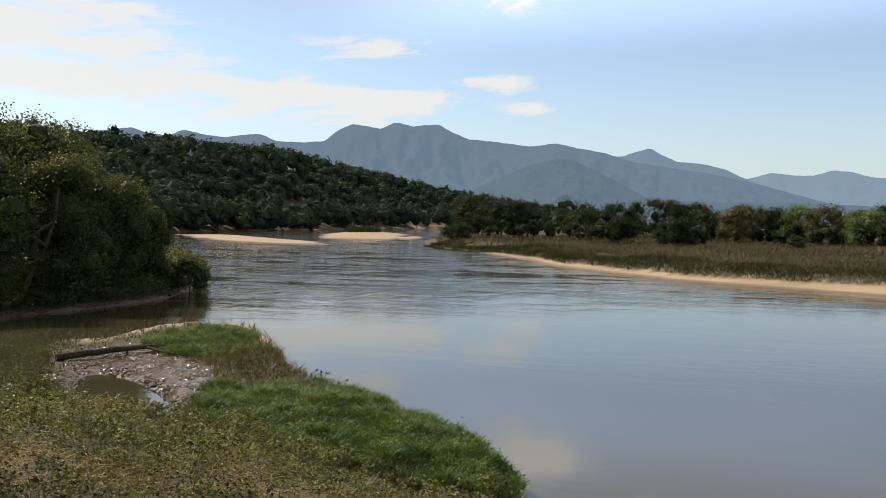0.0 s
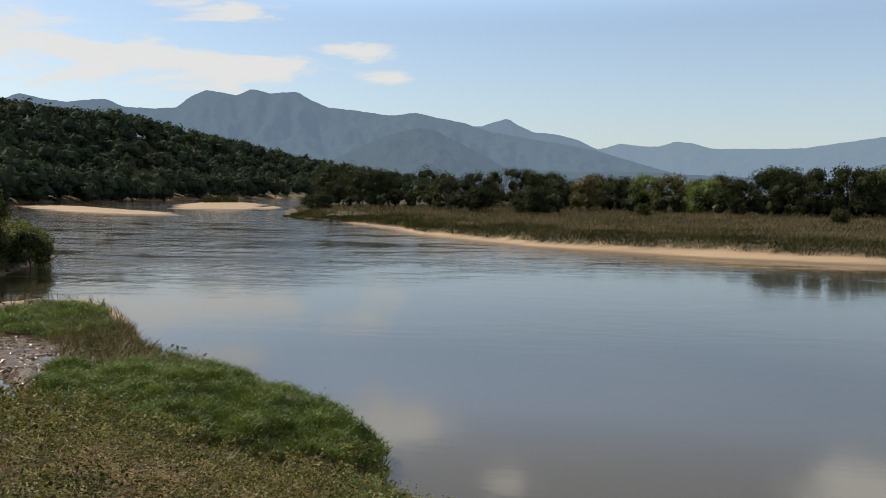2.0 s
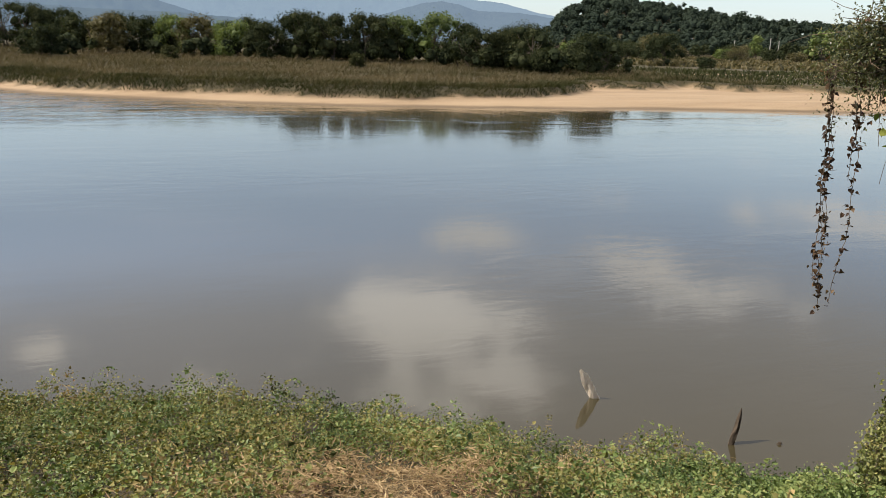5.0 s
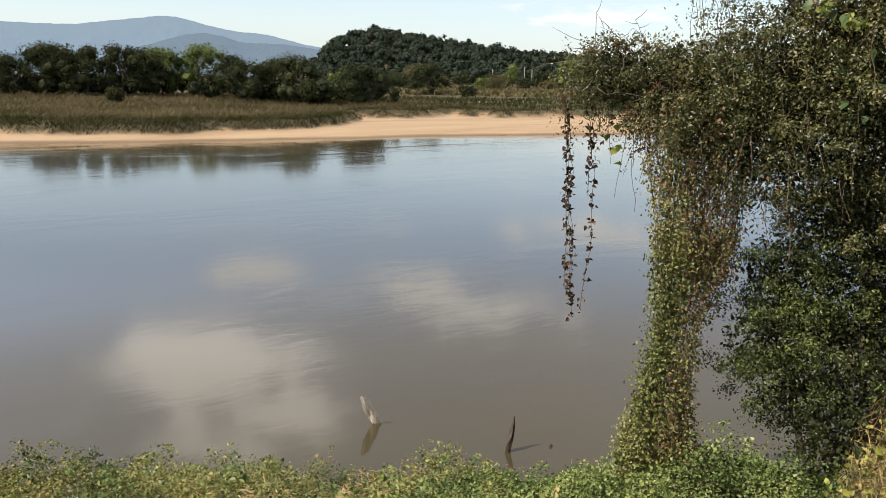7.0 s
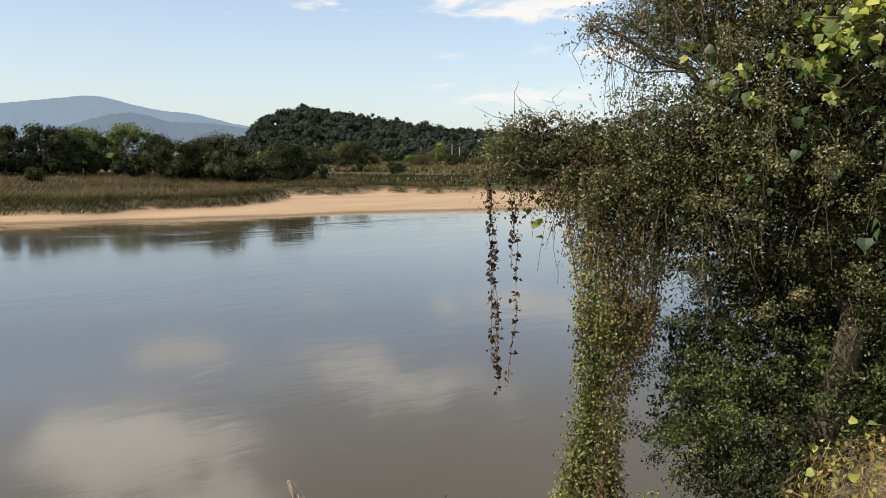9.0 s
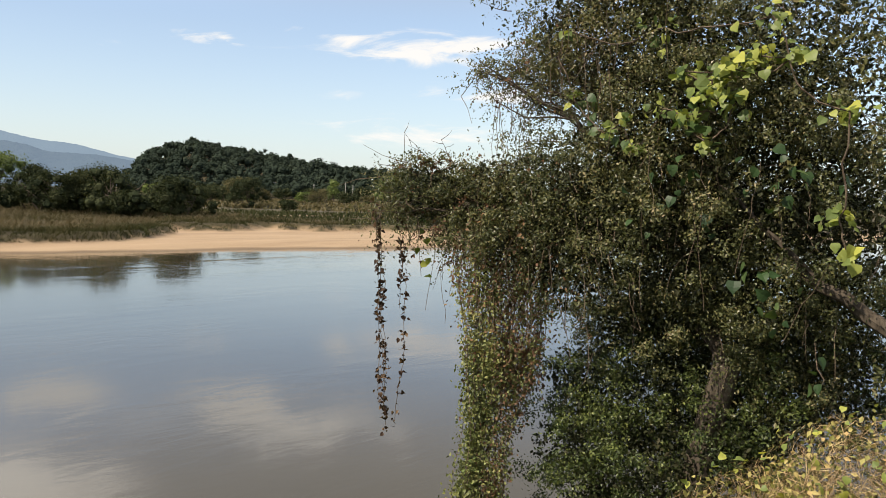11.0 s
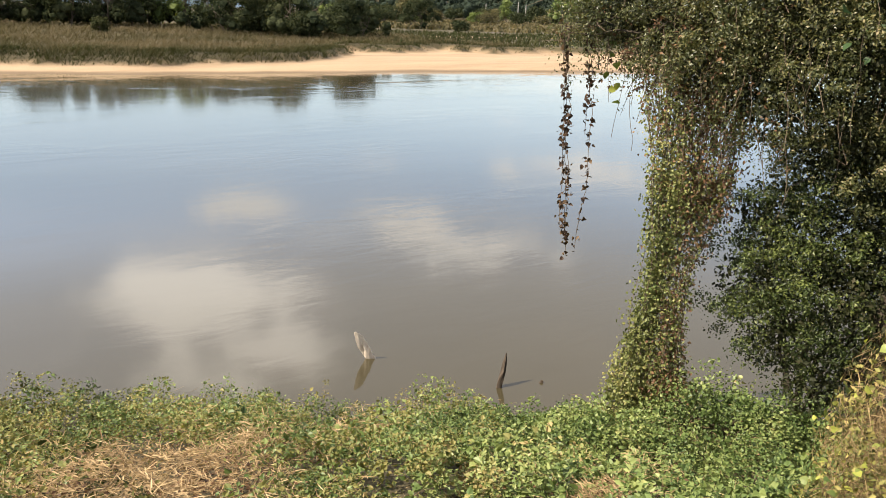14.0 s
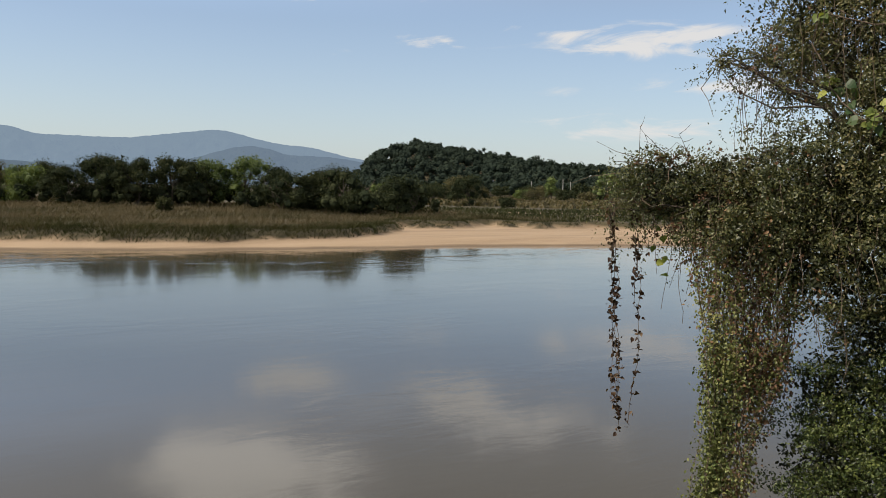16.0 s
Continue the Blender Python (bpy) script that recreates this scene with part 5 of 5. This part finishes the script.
# withered creeper drawn over the outer boughs
g = Geo()
outer = [m for m in masses[:6]] + [(spot(-55.5, -4.5, 9.4), 0.45), (spot(-58.5, -6.5, 9.3), 0.6), (spot(-57.5, 9, 9.5), 0.5)]
sprays(g, rng, outer, 900, 0.04, 0.65, 10, 0.3, 0.8, 0.8)
cover = holder("withered_creeper", 7.3, 5.6, 5.0, "withered brown creeper draped over the outer boughs", "creeper")
off = np.array([7.3, 5.6, 5.0])
g.v = [v - off for v in g.v]
tagged(part("leaf_mass", g, DEAD_LEAF, cover), kind="stuff")
for i in range(130):
    c, q = masses[rng.integers(3, 20)]
    a = c - off + unit(balls(rng, 1)[0] + np.array([-0.7, -0.5, 0])) * q * np.array([1.05, 1.05, 0.6])
    g = Geo()
    tube(g, bent(rng, a, a + np.array([rng.normal() * 0.15, rng.normal() * 0.15, -rng.uniform(0.3, 1.1)]), 7, 0.08), np.full(7, 0.003), 3)
    part("stem", g, TWIG, cover)

# broad bright vine leaves hanging over the crown
off = np.array([8, 3, 5.0])
vine = holder("leafy_vine", *off, "broad-leaved vine with sunlit yellow-green leaves hung over the crown", "vine")
bright = [(spot(a, e, r), q, n) for a, e, r, q, n in (
    (-71.8, 9.6, 7.6, 0.2, 26), (-74, 9.5, 7.5, 0.17, 14), (-70.2, 9.0, 7.6, 0.2, 26), (-67.3, 8.8, 7.8, 0.12, 9), (-69.2, 8.2, 7.7, 0.18, 22), (-68.6, 7.2, 7.7, 0.16, 18), (-70, 7.2, 7.6, 0.16, 14),
    (-67.7, 5.8, 7.8, 0.15, 15), (-69.1, 4.2, 7.7, 0.12, 8), (-70.6, 6.7, 7.7, 0.14, 9), (-66.2, 6.4, 7.9, 0.2, 8), (-64.4, 3.9, 8.2, 0.13, 7), (-63.7, 5.6, 8.2, 0.12, 5), (-62.7, 5.0, 8.3, 0.12, 7),
    (-60.4, 6.9, 8.7, 0.12, 4), (-59.5, 11.2, 8.8, 0.08, 3), (-66, 11.5, 8.2, 0.3, 8), (-72.5, 12, 7.5, 0.3, 12), (-77.3, 6.2, 7.3, 0.2, 14), (-77.1, -0.2, 7.3, 0.2, 9), (-77.7, -2.5, 7.3, 0.16, 8))]
for c, q, n in bright:
    n = int(n * 1.9)
    D = balls(rng, n)
    P = c - off + D * (q * rng.uniform(0.2, 1.0, n))[:, None] * np.array([1.1, 1.1, 0.8])
    single_leaves(rng, vine, VINE_LEAVES, P, rng.normal(size=(n, 3)) * 0.7 + [-0.3, -0.2, -0.7], rng.normal(size=(n, 3)) * 0.45 + [-0.7, 0.05, 0.7], rng.uniform(0.035, 0.11, n))
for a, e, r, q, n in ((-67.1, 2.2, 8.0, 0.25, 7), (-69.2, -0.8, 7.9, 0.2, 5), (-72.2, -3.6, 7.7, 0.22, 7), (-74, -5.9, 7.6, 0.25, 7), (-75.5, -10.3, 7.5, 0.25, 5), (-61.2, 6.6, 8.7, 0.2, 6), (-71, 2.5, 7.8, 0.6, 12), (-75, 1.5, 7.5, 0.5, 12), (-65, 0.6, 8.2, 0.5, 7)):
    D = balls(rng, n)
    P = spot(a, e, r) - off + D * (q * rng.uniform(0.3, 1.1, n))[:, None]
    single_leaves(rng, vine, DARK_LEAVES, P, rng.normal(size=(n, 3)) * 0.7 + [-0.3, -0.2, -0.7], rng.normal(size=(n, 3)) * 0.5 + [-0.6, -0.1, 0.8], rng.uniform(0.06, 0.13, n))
for (c, _, _), (d, _, _) in zip(bright[:-1], bright[1:]):
    g = Geo()
    tube(g, bent(rng, c - off, d - off, 8, 0.12, 0.1), np.full(8, 0.007), 4)
    part("stem", g, TWIG, vine)

# single withered vines that hang straight down over the water
for az, el0, el1, lean in ((-47.2, -0.3, -13.6, 0.75), (-47.4, -0.8, -15.3, 1.1), (-47.7, -0.8, -14.2, 0.6), (-48.9, -1.0, -15.0, 0.2), (-49.1, -0.8, -7.5, 0.1), (-54.2, -3.5, -7.5, 0.2)):
    top, end = spot(az, el0, 9.6), spot(az - lean, el1, 9.6)
    ob = holder("hanging_vine", *top, "thin withered vine hanging down with curled brown leaves", "vine", "hanging vines")
    g = Geo()
    path = bent(rng, (0, 0, 0), end - top, 26, 0.035)
    tube(g, path, np.full(26, 0.004), 4)
    part("stem", g, TWIG, ob)
    n = int(36 * (top[2] - end[2]))
    Q = path[rng.integers(0, 26, n)] + rng.normal(size=(n, 3)) * np.array([0.02, 0.02, 0.05])
    L = rng.uniform(0.028, 0.06, n)
    single_leaves(rng, ob, DEAD_LEAVES, Q, rng.normal(size=(n, 3)) * 0.7 + [0, 0, -0.9], rng.normal(size=(n, 3)), L)
ob = holder("green_vine_sprig", *spot(-50.5, -3.2, 9.5), "short vine sprig with a few green leaves", "vine")
g = Geo()
tube(g, bent(rng, (0, 0, 0.35), (0.02, 0, -0.35), 8, 0.05), np.full(8, 0.003), 4)
part("stem", g, TWIG, ob)
Q = np.stack([rng.normal(size=7) * 0.04, rng.normal(size=7) * 0.04, np.linspace(0.3, -0.35, 7)], 1)
single_leaves(rng, ob, VINE_LEAVES, Q, rng.normal(size=(7, 3)) * 0.5 + [0, 0, -0.8], rng.normal(size=(7, 3)), 0.085)

# a curtain of living vine from the boughs to the bank
foot = np.array([6.85, 5.0, 1.0])
ob = holder("vine_curtain", *foot, "column of green vines hanging from the boughs to the bank", "vine")
g, g3 = Geo(), Geo()
for i in range(66):
    u = rng.random()
    low = rng.random() < 0.4
    marks = [spot(-53.0 - 6.2 * u, rng.uniform(-5.0, -2.5), 9.3), spot(-53.7 - 5.2 * u, -9.5, 9.15), spot(-54.1 - 4.2 * u, -12.5, 9.05)]
    if low or u < 0.3:
        marks += [spot(-54.2 - 2.7 * u, -16.0, 8.9), spot(-53.8 - 2.9 * u, -20.0, 8.7), spot(-52.9 - 4.2 * u, -22.8, 8.5), spot(-52.2 - 5.2 * u, -24.8, 8.3)]
    marks = np.array(marks) - foot + rng.normal(size=(len(marks), 3)) * 0.05
    tt = np.linspace(0, len(marks) - 1, 26)
    path = np.stack([np.interp(tt, np.arange(len(marks)), marks[:, c]) for c in range(3)], 1) + np.cumsum(rng.normal(size=(26, 3)) * 0.008, 0)
    g2 = Geo()
    tube(g2, path, np.full(26, 0.004), 3)
    part("stem", g2, TWIG, ob)
    n = int(105 * len(marks) * rng.uniform(0.3, 1.4))
    k = rng.integers(0, 26, n)
    green = rng.random(n) < np.interp(path[k][:, 2], [0.6, 1.5, 3.0, 3.6], [1.0, 1.0, 0.85, 0.45]) * (1.0 if u < 0.45 else 0.55)
    for geo, sel in ((g, green), (g3, ~green)):
        Q = path[k[sel]] + rng.normal(size=(sel.sum(), 3)) * np.array([0.05, 0.05, 0.06])
        L = rng.uniform(0.022, 0.05, len(Q))
        leaves(geo, rng, Q, rng.normal(size=Q.shape) * 0.7 + [0, 0, -0.7], rng.normal(size=Q.shape) + [-0.3, -0.3, 0.3], L, L * 0.7)
tagged(part("leaf_mass", g, CURTAIN_LEAF, ob), kind="stuff")
tagged(part("withered_leaf_mass", g3, DEAD_LEAF, ob, "withered brown leaves"), kind="stuff")

# creeper heap at the foot of the curtain and along the edge
n = 3600
x, y = rng.uniform(5.2, 9.4, n), rng.uniform(2.6, 7.2, n)
z, sand, mud, dn, df = land(x, y)
k = (dn > -0.1) & ((mound(x, y, 7.35, 4.25, -38, 2.4, 1.2) < 1) | (mound(x, y, 5.6, 6.6, -40, 1.2, 0.6) < 1))
C = np.stack([x, y, np.maximum(z, 0.05) + hummock(x, y) * 0.45], 1)[k]
C = np.concatenate([C, [spot(-55.2 - 0.03 * i + rng.normal() * (0.5 + 0.06 * i), -17.6 - 0.42 * i, 8.72) for i in range(16)]])
g, g3 = Geo(), Geo()
dry = ripple(C[:, 0], C[:, 1], 1.6, 2.0) + 0.9 * (C[:, 0] - 8.2) > 0.45
for geo, sel in ((g, ~dry), (g3, dry)):
    fill(geo, rng, [(c, q) for c, q in zip(C[sel], rng.uniform(0.06, 0.18, int(sel.sum())))], 1150, 0.034, 0.8, 0.2, True, 0.4)
ob = stuff("creeper_heap", g, CREEPER, "heaped green creeper over the knoll at the water's edge", "creeper")
ob = stuff("withered_creeper_heap", g3, CREEPER_OLIVE, "browning creeper heaped under the shrub at the water's edge", "creeper")

# shrub under the tree
cs = [(-61.2, -11, 9.5, 0.42), (-62.5, -13, 9.5, 0.62), (-61.5, -16, 9.4, 0.62), (-64.5, -15.5, 9.3, 0.75), (-63, -19, 9.2, 0.6), (-67, -12.5, 9.4, 0.8), (-68, -17, 9.0, 0.8), (-72, -15, 9.2, 0.9), (-66, -21, 8.9, 0.6), (-76, -12, 9.3, 0.9),
      (-64.5, -8.5, 10.3, 0.7), (-68.5, -8, 10.5, 0.95), (-72.5, -8, 10.4, 1.0), (-71, -13, 10.3, 0.9), (-77, -9, 10.2, 1.0)]
root = np.array([8.4, 3.9, height_at(8.4, 3.9) - 0.05])
ob = holder("water_shrub", *root, "dense glossy green shrub leaning out over the water", "shrub")
g = Geo()
blobs = [(spot(a, e, r) - root, q) for a, e, r, q in cs]
inner = Geo()
boughs(g, rng, blobs, 0.034, 140, 0.17, 0.6)
sprays(g, rng, blobs, 900, 0.03, 0.5, droop=0.1, hollow=0.75)
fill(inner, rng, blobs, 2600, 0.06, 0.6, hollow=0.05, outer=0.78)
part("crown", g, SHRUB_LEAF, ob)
part("inner_foliage", inner, INNER_SHADE, ob, "dense inner leaves coloured dark for the shade inside")
for c, q in blobs:
    g = Geo()
    tube(g, bent(rng, (rng.normal() * 0.15, rng.normal() * 0.15, 0), c, 7, 0.1), np.linspace(0.03, 0.006, 7), 5)
    part("stem", g, BARK, ob)

# straw-choked heap of vine beside the path
hc = [((5.2, 1.45, 2.75), 0.75), ((5.7, 1.0, 3.0), 0.8), ((5.0, 0.9, 2.7), 0.8), ((5.5, 1.9, 2.2), 0.55), ((4.7, 1.7, 2.0), 0.55), ((5.6, 0.2, 3.1), 0.9)]
root = np.array([5.3, 1.2, height_at(5.3, 1.2)])
ob = holder("vine_heap", *root, "heap of straw-coloured dead vine topped with yellow-green leaves", "vine")
g, g3 = Geo(), Geo()
hb = [(np.array(c) - root, q) for c, q in hc]
for c, q in hb:
    n = int(15000 * q * q)
    D = balls(rng, n)
    P = c + D * (q * rng.uniform(0.55, 1.0, n))[:, None]
    U = np.cross(D, rng.normal(size=(n, 3))) + [0, 0, -0.5]
    leaves(g, rng, P, U, D + rng.normal(size=(n, 3)) * 0.4, rng.uniform(0.04, 0.16, n), rng.uniform(0.003, 0.006, n), 0.2)
    n = int(2800 * q * q)
    D = balls(rng, n)
    leaves(g3, rng, c + D * (q * rng.uniform(0.75, 1.0, n))[:, None], rng.normal(size=(n, 3)) + [0, 0, -0.5], D + rng.normal(size=(n, 3)) * 0.6, rng.uniform(0.025, 0.055, n), 0.03)
tagged(part("dead_straw", g, HEAP_STRAW, ob), kind="stuff")
tagged(part("withered_leaf_mass", g3, HEAP_LEAF, ob, "browning small leaves"), kind="stuff")
for c, q in hb:
    n = int(110 * q * q)
    D = unit(balls(rng, n) + [-0.4, 0.1, 0.5])
    single_leaves(rng, ob, VINE_LEAVES, c + D * q * 1.02, rng.normal(size=(n, 3)) + [0, 0, -0.3], D + rng.normal(size=(n, 3)) * 0.4, rng.uniform(0.025, 0.062, n))


# ---------------------------------------------------------------- wood in the water, log on the mud
def stake(name, label, mat, a, b, r0, r1, flat, seed):
    rng = np.random.default_rng(seed)
    g = Geo()
    path = bent(rng, (0, 0, 0), np.array(b) - np.array(a), 9, 0.03)
    ang = np.linspace(0, 2 * np.pi, 9)[:-1]
    t = unit(np.array(b, float) - np.array(a, float))
    s = unit(np.cross(t, [0.6, 0.8, 0.0]))
    k = np.cross(t, s)
    rad = np.interp(np.linspace(0, 1, 9), [0, 0.7, 0.92, 1], [r0, (r0 + r1) / 2, r1, r1 * 0.25])
    ring = path[:, None] + rad[:, None, None] * (1 + 0.18 * rng.normal(size=(9, 8, 1))) * (np.cos(ang)[None, :, None] * s + np.sin(ang)[None, :, None] * k * flat)
    i, j = np.meshgrid(np.arange(8), np.arange(8), indexing="ij")
    q = (j + 1) % 8
    g.add(ring, np.stack([i * 8 + j, i * 8 + q, (i + 1) * 8 + q, (i + 1) * 8 + j], -1).reshape(-1, 4))
    g.add(ring[-1], np.arange(8)[None])
    ob = part(name, g, mat)
    ob.matrix_basis = pose(*a)
    return tagged(ob, label, "driftwood")


stake("driftwood_stake", "pale weathered board end standing tilted out of the water", PALE_WOOD, (6.91, 9.54, -0.35), (6.47, 9.64, 0.46), 0.08, 0.068, 0.35, 1)
stake("driftwood_stake", "dark wet pointed stake leaning out of the water", DARK_WOOD, (7.45, 7.68, -0.5), (7.73, 7.76, 0.47), 0.055, 0.026, 0.9, 2)
stake("floating_bark", "small dark scrap of bark floating on the river", DEBRIS, (8.17, 7.49, -0.02), (8.20, 7.47, 0.035), 0.026, 0.018, 0.7, 4)
rng = np.random.default_rng(5)
ob = holder("fallen_log", -20.2, 23.0, 0.0, "dark waterlogged log lying across the mud and pool", "log")
g = Geo()
tube(g, bent(rng, (0.3, 0.1, 0.30), (2.5, 2.9, 0.42), 9, 0.025), np.interp(np.linspace(0, 1, 9), [0, 0.5, 1], [0.13, 0.11, 0.06]), 9)
part("trunk", g, DARK_WOOD, ob, smooth=True)
for a, e in (((2.0, 2.4, 0.42), (4.4, 2.0, 0.2)), ((1.6, 2.0, 0.42), (1.9, 1.7, -0.05)), ((2.2, 2.7, 0.4), (2.5, 2.3, 0.0))):
    g = Geo()
    tube(g, bent(rng, a, e, 6, 0.05), np.linspace(0.05, 0.02, 6), 6)
    part("branch", g, DARK_WOOD, ob)


# broken wet mud round the pool
rng = np.random.default_rng(41)
g = Geo()
x, y = rng.uniform(-22, -11, 16000), rng.uniform(16, 29, 16000)
z, sand, mud, dn, df = land(x, y)
k = (mud > 0.5) & (z > 0.03) & (z < 0.4) & (ripple(x, y, 1.7, 2.0) + 0.7 * ripple(x, y, 4.1, 1.0) > -0.1)
c = np.stack([x, y, np.maximum(z, -0.01)], 1)[k]
n = len(c)
v = c[:, None] + BALL[None] * (rng.uniform(0.015, 0.06, n)[:, None] * np.ones(3) * [1.5, 1.2, 0.3])[:, None] + rng.normal(size=(n, 12, 3)) * 0.012
g.add(v, ((np.arange(n) * 12)[:, None, None] + BALL_F[None]).reshape(-1, 3))
stuff("mud_clods", g, MUD, "glistening broken wet mud round the shallow pool", "mud")

# tree beside the path whose outer leaves reach into view
make_tree("path_tree", "thin-leaved pale green tree beside the path", -8.55, 6.0, 5.7, 2.3, LIGHT_LEAF, 301, 3500, 0.07, 0.45, heart=0.2)


# ---------------------------------------------------------------- village under the hill
def box(bm, x0, x1, y0, y1, z0, z1):
    m = bmesh.ops.create_cube(bm, size=1.0)
    bmesh.ops.scale(bm, vec=(x1 - x0, y1 - y0, z1 - z0), verts=m["verts"])
    bmesh.ops.translate(bm, vec=((x0 + x1) / 2, (y0 + y1) / 2, (z0 + z1) / 2), verts=m["verts"])


def house(az, r, turn, w, d, h, roofmat, label):
    p = spot(az, 0, r)
    ob = holder("village_house", p[0], p[1], height_at(p[0], p[1]) - 0.2, label, "house", "village houses", turn)
    bm = bmesh.new()
    box(bm, -w / 2, w / 2, -d / 2, d / 2, 0, h)
    part("wall", bm, WALL, ob)
    g = Geo()
    o = 0.5
    v = [(-w / 2 - o, -d / 2 - o, h - 0.1), (w / 2 + o, -d / 2 - o, h - 0.1), (w / 2 + o, d / 2 + o, h - 0.1), (-w / 2 - o, d / 2 + o, h - 0.1), (-w / 2 + 0.6, 0, h + d * 0.28), (w / 2 - 0.6, 0, h + d * 0.28)]
    g.add(v, [[0, 1, 5, 4], [2, 3, 4, 5]])
    g.f.append(np.array([[1, 2, 5], [3, 0, 4]]))
    g.f.append(np.array([[3, 2, 1, 0]]))
    part("roof", g, roofmat, ob)
    for i in (-0.28, 0.05, 0.3):
        bm = bmesh.new()
        box(bm, i * w - 0.6, i * w + 0.6, -d / 2 - 0.03, -d / 2 + 0.1, 0.9, 2.1)
        part("window", bm, GLASS_DARK, ob)


for a, r, tn, w, d, h, rm, lb in ((-40.2, 548, 35, 11, 6, 2.4, ROOF, "low village house with a blue-grey sheet roof"), (-42.7, 555, 42, 10, 6, 2.4, ROOF, "low village house with a blue-grey sheet roof"),
                                  (-41.5, 520, 50, 9, 6, 2.4, ROOF_PALE, "small shed with a pale roof"), (-44.6, 538, 38, 8, 5, 2.2, ROOF_PALE, "small farmhouse with a pale roof"),
                                  (-46.0, 520, 55, 9, 4, 1.9, ROOF_PALE, "long pale greenhouse shed"), (-43.6, 505, 45, 7, 5, 2.3, ROOF_PALE, "small shed with a pale roof")):
    house(a, r, tn, w, d, h, rm, lb)
for a, r, h in ((-42.9, 500, 9.5), (-45.0, 470, 10.5), (-45.5, 480, 9.5)):
    p = spot(a, 0, r)
    ob = holder("utility_pole", p[0], p[1], height_at(p[0], p[1]) - 0.2, "slender pale concrete utility pole in the fields", "pole", "utility poles", 30)
    g = Geo()
    tube(g, [(0, 0, 0), (0, 0, h / 2), (0, 0, h)], [0.3, 0.26, 0.22], 8)
    part("shaft", g, CONCRETE, ob)
    bm = bmesh.new()
    box(bm, -1.2, 1.2, -0.1, 0.1, h - 1.0, h - 0.8)
    part("crossarm", bm, CONCRETE, ob)
